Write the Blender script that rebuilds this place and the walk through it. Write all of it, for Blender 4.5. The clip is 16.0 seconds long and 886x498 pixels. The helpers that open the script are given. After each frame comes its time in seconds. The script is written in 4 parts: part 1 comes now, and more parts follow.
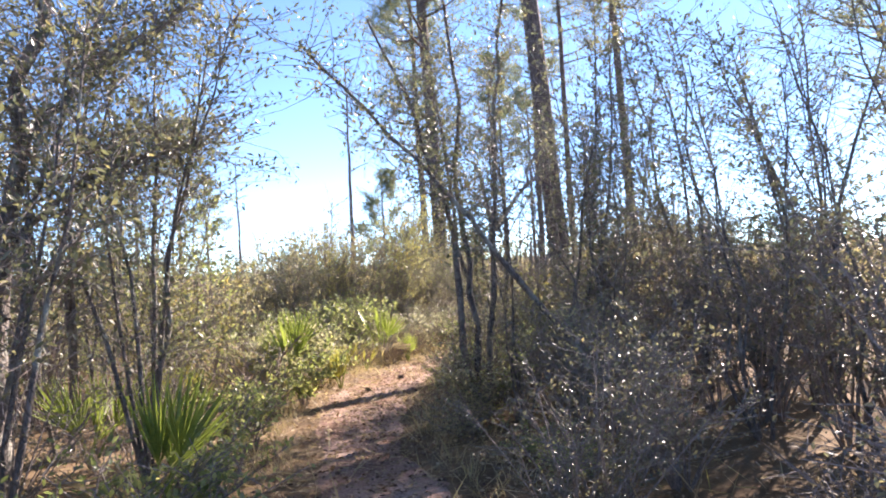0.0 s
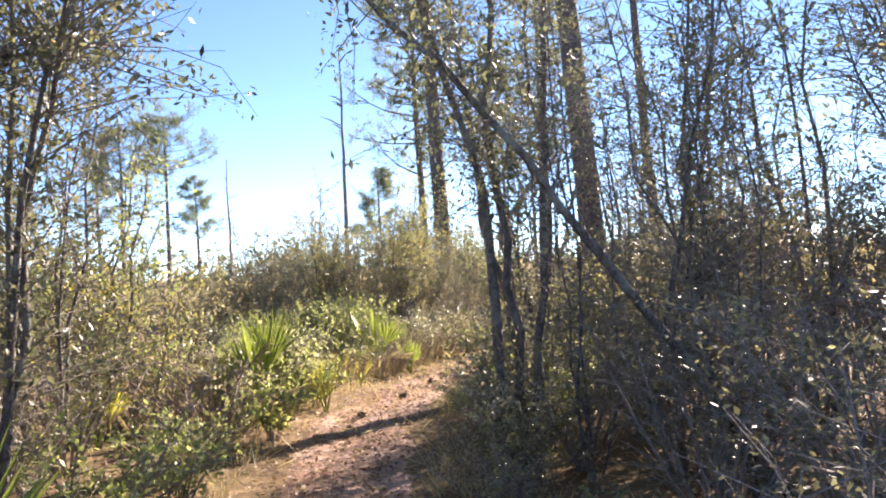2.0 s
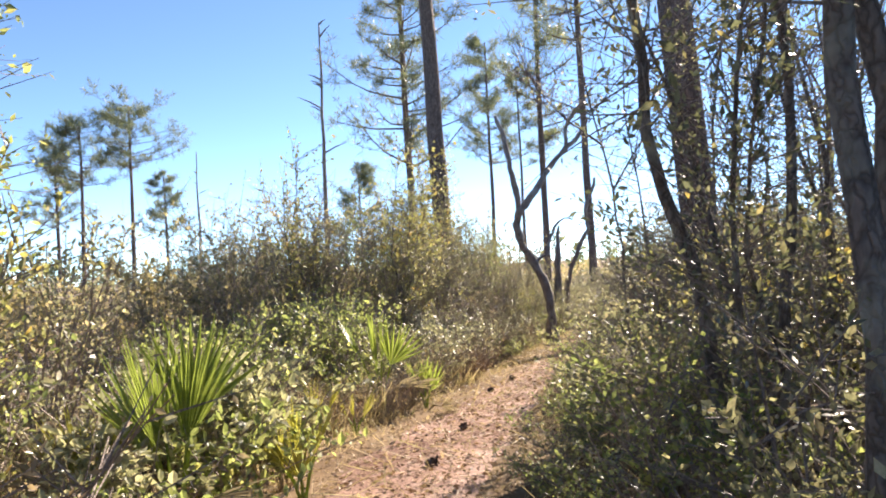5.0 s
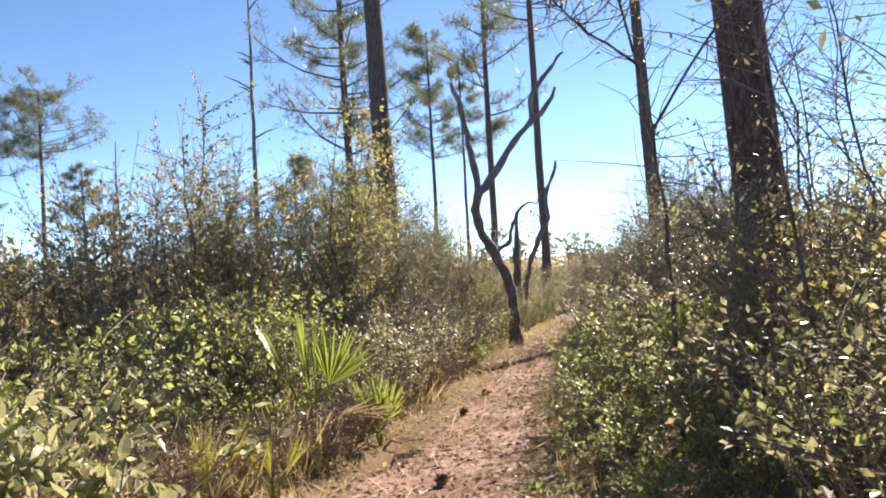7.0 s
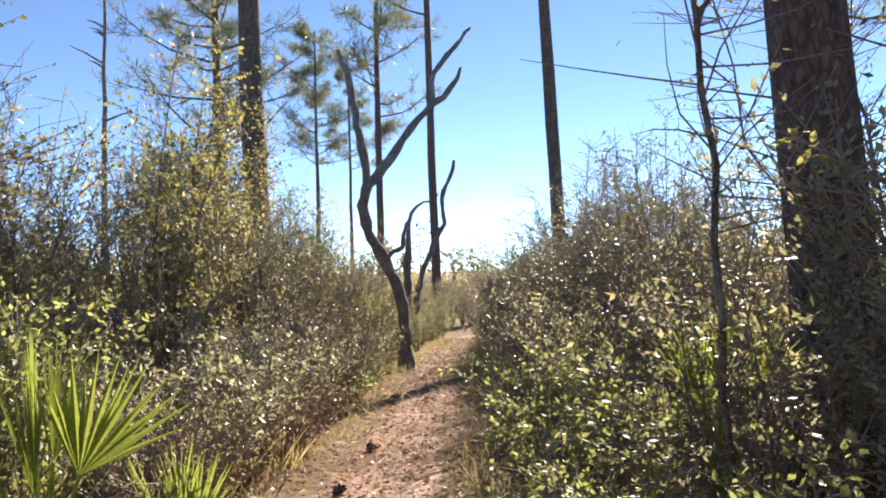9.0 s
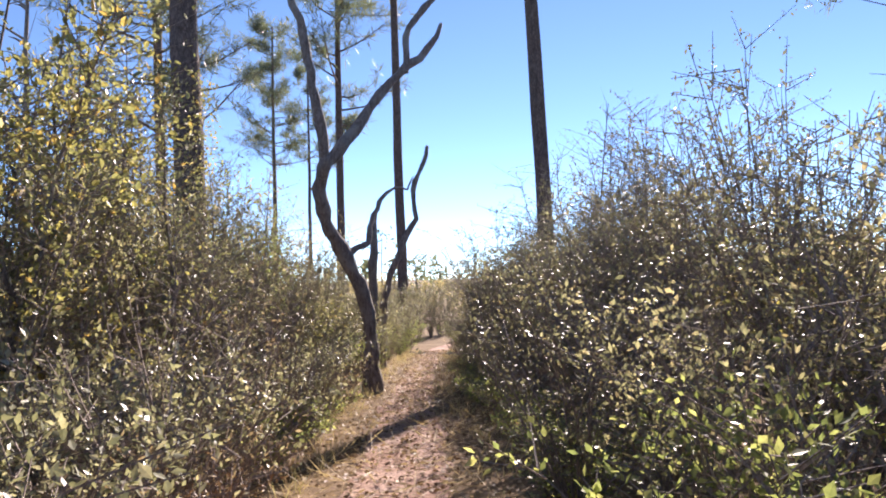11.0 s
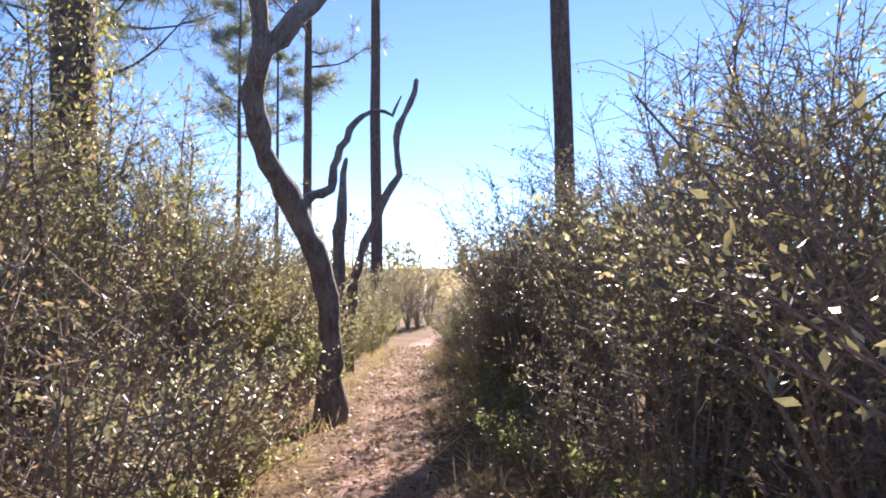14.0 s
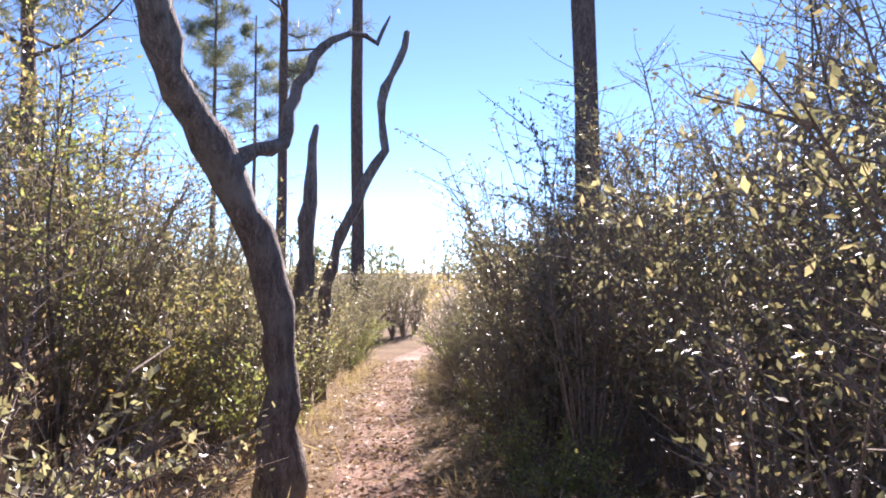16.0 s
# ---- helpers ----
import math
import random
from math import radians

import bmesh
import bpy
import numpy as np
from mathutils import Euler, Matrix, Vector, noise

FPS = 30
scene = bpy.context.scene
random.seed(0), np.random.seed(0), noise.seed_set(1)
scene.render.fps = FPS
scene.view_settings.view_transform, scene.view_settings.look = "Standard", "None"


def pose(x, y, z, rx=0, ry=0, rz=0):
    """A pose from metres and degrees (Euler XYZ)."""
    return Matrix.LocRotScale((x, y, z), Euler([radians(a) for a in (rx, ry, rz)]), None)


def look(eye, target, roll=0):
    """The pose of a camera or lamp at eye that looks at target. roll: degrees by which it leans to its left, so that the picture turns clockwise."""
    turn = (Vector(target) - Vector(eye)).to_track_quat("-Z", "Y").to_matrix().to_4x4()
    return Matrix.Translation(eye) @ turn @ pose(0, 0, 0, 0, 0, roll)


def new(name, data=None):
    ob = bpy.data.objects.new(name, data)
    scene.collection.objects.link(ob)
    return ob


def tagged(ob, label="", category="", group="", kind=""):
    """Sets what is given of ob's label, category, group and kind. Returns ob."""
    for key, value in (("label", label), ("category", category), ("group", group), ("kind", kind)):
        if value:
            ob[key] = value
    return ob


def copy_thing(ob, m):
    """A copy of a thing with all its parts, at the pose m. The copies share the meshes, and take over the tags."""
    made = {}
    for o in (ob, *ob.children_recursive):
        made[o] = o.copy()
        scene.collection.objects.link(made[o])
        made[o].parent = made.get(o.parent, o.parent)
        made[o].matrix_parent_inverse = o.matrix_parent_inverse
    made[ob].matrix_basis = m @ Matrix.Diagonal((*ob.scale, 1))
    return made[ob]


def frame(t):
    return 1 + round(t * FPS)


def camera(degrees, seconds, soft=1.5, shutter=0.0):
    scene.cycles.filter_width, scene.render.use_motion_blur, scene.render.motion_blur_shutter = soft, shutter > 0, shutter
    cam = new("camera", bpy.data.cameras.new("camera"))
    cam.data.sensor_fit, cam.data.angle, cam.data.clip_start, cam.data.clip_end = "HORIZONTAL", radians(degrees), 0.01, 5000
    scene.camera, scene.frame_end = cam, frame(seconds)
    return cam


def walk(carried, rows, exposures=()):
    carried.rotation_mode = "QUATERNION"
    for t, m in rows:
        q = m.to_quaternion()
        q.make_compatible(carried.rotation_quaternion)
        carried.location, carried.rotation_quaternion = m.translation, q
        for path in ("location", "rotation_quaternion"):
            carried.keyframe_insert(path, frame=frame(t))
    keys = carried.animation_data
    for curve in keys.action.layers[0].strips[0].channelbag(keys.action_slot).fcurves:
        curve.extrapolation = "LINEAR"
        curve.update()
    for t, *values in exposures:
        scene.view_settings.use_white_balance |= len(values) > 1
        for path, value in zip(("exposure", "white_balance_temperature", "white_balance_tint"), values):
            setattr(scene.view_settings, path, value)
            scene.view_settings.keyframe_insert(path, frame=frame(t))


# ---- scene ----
cam = camera(67.5, 16.0, soft=1.9)
METRES, EYE, TILT, LEAN, TURN = 19.0, 1.49, 0.0, 0.0, 6.3
ROWS = [
    (0.0, 0.0, 0.0, 0.0, 0.05, 0.93, 3.23),
    (0.5, 0.0004, 0.0327, -0.0023, -0.43, 1.06, 3.13),
    (1.0, -0.0049, 0.0612, -0.0043, -0.26, 1.18, 3.14),
    (1.5, -0.0066, 0.0932, -0.0071, -0.29, 1.2, 3.24),
    (2.0, -0.013, 0.1235, -0.0106, -0.29, 1.24, 3.22),
    (2.5, -0.0194, 0.1575, -0.0137, 0.15, 1.19, 3.26),
    (3.0, -0.0259, 0.1879, -0.0161, -0.04, 0.99, 3.16),
    (5.5, -0.0501, 0.3436, -0.0221, -3.24, 1.53, 3.03),
    (6.0, -0.053, 0.3729, -0.025, -4.23, 1.6, 3.01),
    (6.5, -0.054, 0.4059, -0.0269, -4.71, 1.49, 3.23),
    (7.0, -0.0521, 0.436, -0.0294, -7.49, 1.08, 3.32),
    (7.5, -0.0507, 0.4679, -0.0303, -9.4, 1.35, 3.03),
    (8.0, -0.0462, 0.4974, -0.0332, -12.82, 1.44, 2.68),
    (8.5, -0.0399, 0.529, -0.0338, -14.78, 1.47, 2.01),
    (9.0, -0.0322, 0.5605, -0.0364, -17.59, 1.88, 1.68),
    (11.5, 0.0011, 0.709, -0.0443, -21.72, 2.64, 1.61),
    (12.0, 0.0099, 0.738, -0.0468, -22.79, 2.8, 1.44),
    (12.5, 0.0174, 0.7693, -0.0486, -22.91, 2.62, 0.65),
    (13.0, 0.0283, 0.7993, -0.0512, -23.26, 2.58, 0.41),
    (13.5, 0.0359, 0.8318, -0.0528, -23.25, 1.33, 0.19),
    (14.0, 0.0455, 0.8612, -0.0533, -23.45, 1.57, -0.06),
    (14.5, 0.0524, 0.8896, -0.0528, -24.67, 1.7, -0.01),
    (15.0, 0.0634, 0.9183, -0.0552, -25.09, 1.97, -0.12),
    (15.5, 0.0714, 0.9475, -0.0562, -24.78, 1.73, -0.04),
    (16.0, 0.0842, 0.9743, -0.0571, -24.93, 2.02, -0.21),
]
EXPOSURES = [(0.0, 2.2, 6700, 23), (1.5, 2.15, 6900, 22), (3.0, 2.25, 7200, 20), (5.5, 1.75, 7000, 18), (9.0, 1.5, 7000, 20), (11.5, 1.46, 6600, 26), (13.0, 1.58, 6500, 28), (16.0, 1.74, 6500, 28)]
walk(cam, [(t, pose(0, 0, EYE, TILT, LEAN, TURN) @ pose(METRES * x, METRES * y, METRES * z, 90 + pitch, roll, yaw)) for t, x, y, z, yaw, pitch, roll in ROWS], EXPOSURES)

# ---- light: low winter sun ahead and to the right, clear sky ----
SUN_HEADING, SUN_HEIGHT = 34.0, 30.0
world = bpy.data.worlds.new("sky")
scene.world = world
world.use_nodes = True
wn = world.node_tree
wn.nodes.clear()
sky = wn.nodes.new("ShaderNodeTexSky")
sky.sky_type, sky.sun_disc = "NISHITA", False
sky.sun_elevation, sky.sun_rotation = radians(SUN_HEIGHT), radians(SUN_HEADING)
sky.altitude = 7000
sky.air_density, sky.dust_density, sky.ozone_density = 1.0, 0.3, 0.0
back = wn.nodes.new("ShaderNodeBackground")
back.inputs["Strength"].default_value = 0.1
wout = wn.nodes.new("ShaderNodeOutputWorld")
clear_blue = wn.nodes.new("ShaderNodeMix")
clear_blue.data_type, clear_blue.blend_type = "RGBA", "MULTIPLY"
clear_blue.inputs[0].default_value = 1.0
clear_blue.inputs[7].default_value = (0.76, 1.0, 1.1, 1)
wn.links.new(sky.outputs["Color"], clear_blue.inputs[6])
wn.links.new(clear_blue.outputs[2], back.inputs["Color"])
wn.links.new(back.outputs["Background"], wout.inputs["Surface"])
sun = new("sun", bpy.data.lights.new("sun", "SUN"))
sun.data.energy, sun.data.angle, sun.data.color = 5.0, radians(0.55), (1.0, 0.93, 0.82)
toward = Vector((math.sin(radians(SUN_HEADING)) * math.cos(radians(SUN_HEIGHT)), math.cos(radians(SUN_HEADING)) * math.cos(radians(SUN_HEIGHT)), math.sin(radians(SUN_HEIGHT))))
sun.matrix_world = look(toward * 100, (0, 0, 0))


# ---- materials ----
def material(name):
    m = bpy.data.materials.new(name)
    m.use_nodes = True
    nt = m.node_tree
    nt.nodes.clear()
    return m, nt, nt.nodes.new("ShaderNodeOutputMaterial")


def ramp(nt, stops):
    r = nt.nodes.new("ShaderNodeValToRGB")
    e = r.color_ramp.elements
    while len(e) < len(stops):
        e.new(0.5)
    for k, (p, c) in zip(e, stops):
        k.position, k.color = p, (*c, 1)
    return r


def noise_node(nt, scale, detail=4.0, rough=0.6, vector=None, stretch=None):
    n = nt.nodes.new("ShaderNodeTexNoise")
    n.inputs["Scale"].default_value, n.inputs["Detail"].default_value, n.inputs["Roughness"].default_value = scale, detail, rough
    co = nt.nodes.new("ShaderNodeTexCoord")
    out = co.outputs["Object"]
    if stretch:
        mp = nt.nodes.new("ShaderNodeMapping")
        mp.inputs["Scale"].default_value = stretch
        nt.links.new(out, mp.inputs["Vector"])
        out = mp.outputs["Vector"]
    nt.links.new(out, n.inputs["Vector"])
    return n


def mix(nt, kind, a, b, factor):
    n = nt.nodes.new("ShaderNodeMix")
    n.data_type, n.blend_type = "RGBA", kind
    if isinstance(factor, float):
        n.inputs[0].default_value = factor
    else:
        nt.links.new(factor, n.inputs[0])
    nt.links.new(a, n.inputs[6])
    nt.links.new(b, n.inputs[7])
    return n.outputs[2]


def leaf_material(name, stops, glossy=0.4, through_light=0.4, rough=0.38):
    """Leaf: varied by island, with small blotches; light comes through it, and its skin shines."""
    m, nt, out = material(name)
    geo = nt.nodes.new("ShaderNodeNewGeometry")
    r = ramp(nt, stops)
    nt.links.new(geo.outputs["Random Per Island"], r.inputs["Fac"])
    n = noise_node(nt, 60, 3)
    tone = ramp(nt, [(0.3, (0.72, 0.72, 0.68)), (0.7, (1.15, 1.12, 1.05))])
    nt.links.new(n.outputs["Fac"], tone.inputs["Fac"])
    col = mix(nt, "MULTIPLY", r.outputs["Color"], tone.outputs["Color"], 1.0)
    p = nt.nodes.new("ShaderNodeBsdfPrincipled")
    p.inputs["Roughness"].default_value = rough
    p.inputs["Specular IOR Level"].default_value = glossy
    nt.links.new(col, p.inputs["Base Color"])
    tr = nt.nodes.new("ShaderNodeBsdfTranslucent")
    warm = nt.nodes.new("ShaderNodeMix")
    warm.data_type, warm.blend_type = "RGBA", "MULTIPLY"
    warm.inputs[0].default_value = 1.0
    warm.inputs[7].default_value = (1.45, 1.45, 1.1, 1)
    nt.links.new(col, warm.inputs[6])
    nt.links.new(warm.outputs[2], tr.inputs["Color"])
    ms = nt.nodes.new("ShaderNodeMixShader")
    ms.inputs[0].default_value = through_light
    nt.links.new(p.outputs["BSDF"], ms.inputs[1])
    nt.links.new(tr.outputs["BSDF"], ms.inputs[2])
    nt.links.new(ms.outputs["Shader"], out.inputs["Surface"])
    return m


def bark_material(name, dark, light, scale=14, stretch=(1, 1, 0.25), bump=0.6, lichen=None):
    m, nt, out = material(name)
    n = noise_node(nt, scale, 6, 0.65, stretch=stretch)
    v = nt.nodes.new("ShaderNodeTexVoronoi")
    v.feature = "DISTANCE_TO_EDGE"
    v.inputs["Scale"].default_value = scale * 1.6
    mp = nt.nodes.new("ShaderNodeMapping")
    mp.inputs["Scale"].default_value = stretch
    co = nt.nodes.new("ShaderNodeTexCoord")
    warp = noise_node(nt, scale * 0.5, 3)
    add = nt.nodes.new("ShaderNodeVectorMath")
    add.operation = "MULTIPLY_ADD"
    add.inputs[1].default_value = (0.08, 0.08, 0.08)
    nt.links.new(warp.outputs["Color"], add.inputs[0])
    nt.links.new(co.outputs["Object"], add.inputs[2])
    nt.links.new(add.outputs["Vector"], mp.inputs["Vector"])
    nt.links.new(mp.outputs["Vector"], v.inputs["Vector"])
    crack = ramp(nt, [(0.0, (0.6, 0.58, 0.56)), (0.2, (1, 1, 1))])
    nt.links.new(v.outputs["Distance"], crack.inputs["Fac"])
    r = ramp(nt, [(0.3, dark), (0.68, light)])
    nt.links.new(n.outputs["Fac"], r.inputs["Fac"])
    col = mix(nt, "MULTIPLY", r.outputs["Color"], crack.outputs["Color"], 1.0)
    if lichen:
        big = noise_node(nt, 3.0, 4)
        mask = ramp(nt, [(0.52, (0, 0, 0)), (0.66, (1, 1, 1))])
        nt.links.new(big.outputs["Fac"], mask.inputs["Fac"])
        tint = nt.nodes.new("ShaderNodeRGB")
        tint.outputs[0].default_value = (*lichen, 1)
        col = mix(nt, "MIX", col, tint.outputs[0], mask.outputs["Color"])
    p = nt.nodes.new("ShaderNodeBsdfPrincipled")
    p.inputs["Roughness"].default_value = 0.9
    p.inputs["Specular IOR Level"].default_value = 0.2
    nt.links.new(col, p.inputs["Base Color"])
    bp = nt.nodes.new("ShaderNodeBump")
    bp.inputs["Strength"].default_value, bp.inputs["Distance"].default_value = bump, 0.03
    nt.links.new(crack.outputs["Color"], bp.inputs["Height"])
    nt.links.new(bp.outputs["Normal"], p.inputs["Normal"])
    nt.links.new(p.outputs["BSDF"], out.inputs["Surface"])
    return m


def soil_material(name, stops, fine, bump=0.5):
    m, nt, out = material(name)
    a, b = noise_node(nt, 1.1, 5, 0.65), noise_node(nt, 38, 6, 0.7)
    r = ramp(nt, stops)
    nt.links.new(a.outputs["Fac"], r.inputs["Fac"])
    f = ramp(nt, fine)
    nt.links.new(b.outputs["Fac"], f.inputs["Fac"])
    col = mix(nt, "MULTIPLY", r.outputs["Color"], f.outputs["Color"], 1.0)
    p = nt.nodes.new("ShaderNodeBsdfPrincipled")
    p.inputs["Roughness"].default_value = 0.95
    p.inputs["Specular IOR Level"].default_value = 0.15
    nt.links.new(col, p.inputs["Base Color"])
    bp = nt.nodes.new("ShaderNodeBump")
    bp.inputs["Strength"].default_value, bp.inputs["Distance"].default_value = bump, 0.02
    nt.links.new(b.outputs["Fac"], bp.inputs["Height"])
    nt.links.new(bp.outputs["Normal"], p.inputs["Normal"])
    nt.links.new(p.outputs["BSDF"], out.inputs["Surface"])
    return m


OLIVE = leaf_material("olive_leaf", [(0.0, (0.105, 0.11, 0.075)), (0.35, (0.2, 0.2, 0.135)), (0.75, (0.285, 0.275, 0.185)), (0.9, (0.32, 0.265, 0.18)), (1.0, (0.48, 0.45, 0.3))], 1.0, 0.58, 0.42)
GREEN = leaf_material("green_leaf", [(0.0, (0.13, 0.165, 0.07)), (0.6, (0.24, 0.28, 0.11)), (0.9, (0.34, 0.36, 0.15)), (1.0, (0.46, 0.45, 0.2))], 1.0, 0.6, 0.42)
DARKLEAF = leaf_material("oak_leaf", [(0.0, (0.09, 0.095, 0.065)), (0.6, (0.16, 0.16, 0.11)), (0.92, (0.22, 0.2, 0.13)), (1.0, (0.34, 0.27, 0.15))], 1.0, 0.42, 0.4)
OAKLEAF = leaf_material("shaded_oak_leaf", [(0.0, (0.08, 0.09, 0.06)), (0.6, (0.14, 0.15, 0.095)), (0.92, (0.2, 0.19, 0.12)), (1.0, (0.3, 0.26, 0.14))], 1.0, 0.45, 0.45)
GOLD = leaf_material("golden_dry_leaf", [(0.0, (0.22, 0.18, 0.1)), (0.4, (0.33, 0.28, 0.16)), (0.8, (0.42, 0.35, 0.2)), (1.0, (0.52, 0.44, 0.28))], 0.8, 0.6, 0.45)
YELLOW = leaf_material("yellow_leaf", [(0.0, (0.17, 0.18, 0.09)), (0.5, (0.26, 0.26, 0.12)), (0.88, (0.36, 0.32, 0.12)), (1.0, (0.46, 0.3, 0.1))], 0.8, 0.5, 0.42)
# PALE: the white sun glints of lit waxy leaves are put into the base colour
PALE = leaf_material("waxy_leaf_glint_pale", [(0.0, (0.2, 0.21, 0.13)), (0.6, (0.33, 0.33, 0.22)), (1.0, (0.48, 0.45, 0.33))], 1.0, 0.4, 0.42)
BROWN = leaf_material("brown_leaf", [(0.0, (0.09, 0.05, 0.035)), (0.6, (0.2, 0.12, 0.08)), (1.0, (0.36, 0.25, 0.17))], 0.3, 0.2, 0.6)
TAN = leaf_material("dry_leaf", [(0.0, (0.18, 0.13, 0.09)), (0.5, (0.33, 0.25, 0.17)), (1.0, (0.5, 0.4, 0.28))], 0.35, 0.35, 0.5)
STRAW = leaf_material("dry_grass", [(0.0, (0.34, 0.27, 0.17)), (0.7, (0.52, 0.43, 0.29)), (1.0, (0.33, 0.32, 0.14))], 0.25, 0.35, 0.6)
NEEDLE = leaf_material("pine_needle", [(0.0, (0.09, 0.115, 0.085)), (0.7, (0.15, 0.18, 0.125)), (1.0, (0.24, 0.245, 0.16))], 0.5, 0.45, 0.45)
FROND = leaf_material("palmetto_blade", [(0.0, (0.11, 0.155, 0.045)), (0.6, (0.2, 0.25, 0.06)), (1.0, (0.33, 0.35, 0.085))], 0.7, 0.52, 0.36)
FROND_Y = leaf_material("palmetto_blade_yellow", [(0.0, (0.2, 0.23, 0.05)), (0.6, (0.32, 0.31, 0.07)), (1.0, (0.4, 0.3, 0.09))], 0.5, 0.45, 0.35)
FROND_D = leaf_material("palmetto_blade_dead", [(0.0, (0.2, 0.165, 0.125)), (1.0, (0.38, 0.33, 0.25))], 0.1, 0.25, 0.8)
PINE_BARK = bark_material("pine_bark", (0.085, 0.065, 0.06), (0.21, 0.165, 0.145), 16, (1, 1, 0.3))
OAK_BARK = bark_material("oak_bark", (0.10, 0.085, 0.077), (0.25, 0.215, 0.19), 22, (1, 1, 0.3), lichen=(0.3, 0.3, 0.25))
DEAD_BARK = bark_material("dead_wood", (0.13, 0.11, 0.1), (0.33, 0.295, 0.27), 26, (1, 1, 0.12), lichen=(0.27, 0.26, 0.24))
TWIG = bark_material("twig_bark", (0.17, 0.135, 0.12), (0.4, 0.34, 0.3), 40, (1, 1, 0.3), 0.2)
GROUND = soil_material("leaf_litter_soil", [(0.3, (0.13, 0.085, 0.05)), (0.5, (0.2, 0.14, 0.085)), (0.7, (0.27, 0.2, 0.12))], [(0.3, (0.5, 0.48, 0.45)), (0.7, (1.2, 1.18, 1.12))])
SAND = soil_material("sandy_path", [(0.34, (0.2, 0.12, 0.09)), (0.5, (0.36, 0.24, 0.19)), (0.68, (0.54, 0.4, 0.33))], [(0.34, (0.5, 0.46, 0.44)), (0.6, (1.1, 1.08, 1.06))], 0.8)


# ---- building blocks ----
class Geo:
    """Collects vertices and faces of one mesh."""
    def __init__(self):
        self.v, self.f, self.n = [], [], 0

    def add(self, verts, faces):
        verts, faces = np.asarray(verts, float), np.asarray(faces, int)
        self.v.append(verts)
        self.f.append(faces + self.n)
        self.n += len(verts)

    def mesh(self, name, mat, smooth=False):
        me = bpy.data.meshes.new(name)
        me.from_pydata(np.concatenate(self.v).tolist(), [], [f for block in self.f for f in block.tolist()])
        me.materials.append(mat)
        if smooth:
            me.polygons.foreach_set("use_smooth", [True] * len(me.polygons))
        me.update()
        return me


def part(name, geo, mat, parent, label="", smooth=False):
    ob = new(name, geo.mesh(name, mat, smooth))
    ob.parent = parent
    if label:
        tagged(ob, label)
    return ob


def thing(name, place, label, category, group="", kind=""):
    ob = new(name)
    ob.empty_display_size = 0.2
    ob.matrix_basis = place if isinstance(place, Matrix) else Matrix.Translation(place)
    return tagged(ob, label, category, group, kind)


def tube(geo, pts, radii, sides=6, rough=0.0, rng=None):
    """A tapered limb along pts, closed at its tip."""
    pts = np.asarray(pts, float)
    n = len(pts)
    t = np.gradient(pts, axis=0)
    t /= np.linalg.norm(t, axis=1)[:, None] + 1e-9
    ref = np.array([1.0, 0, 0]) if abs(t[0][0]) < 0.8 else np.array([0, 1.0, 0])
    a = ref - t * (t @ ref)[:, None]
    a /= np.linalg.norm(a, axis=1)[:, None] + 1e-9
    b = np.cross(t, a)
    ang = np.arange(sides) * 2 * np.pi / sides
    rad = np.asarray(radii, float)[:, None] * np.ones((1, sides))
    if rough and rng is not None:
        rad = rad * (1 + rough * (rng.random((n, sides)) - 0.5) * 2)
    ring = pts[:, None, :] + rad[..., None] * (np.cos(ang)[None, :, None] * a[:, None, :] + np.sin(ang)[None, :, None] * b[:, None, :])
    v = np.concatenate([ring.reshape(-1, 3), pts[-1:] + t[-1:] * radii[-1]])
    i, j = np.meshgrid(np.arange(n - 1), np.arange(sides), indexing="ij")
    k = (j + 1) % sides
    quads = np.stack([i * sides + j, i * sides + k, (i + 1) * sides + k, (i + 1) * sides + j], -1).reshape(-1, 4)
    geo.add(v, quads)
    tip = len(v) - 1
    base = (n - 1) * sides
    geo.f.append(np.array([[base + q, base + (q + 1) % sides, tip] for q in range(sides)]) + geo.n - len(v))


def bend(pts, n):
    """A smooth line of n points through the given ones."""
    pts = np.asarray(pts, float)
    s = np.concatenate([[0], np.cumsum(np.linalg.norm(np.diff(pts, axis=0), axis=1))])
    u = np.linspace(0, s[-1], n)
    g = np.gradient(pts, s, axis=0)
    k = np.clip(np.searchsorted(s, u, "right") - 1, 0, len(s) - 2)
    h = (s[k + 1] - s[k])[:, None]
    w = ((u - s[k]) / h[:, 0])[:, None]
    return (2 * w**3 - 3 * w**2 + 1) * pts[k] + (w**3 - 2 * w**2 + w) * h * g[k] + (3 * w**2 - 2 * w**3) * pts[k + 1] + (w**3 - w**2) * h * g[k + 1]


def unit(v):
    return v / (np.linalg.norm(v, axis=-1, keepdims=True) + 1e-9)


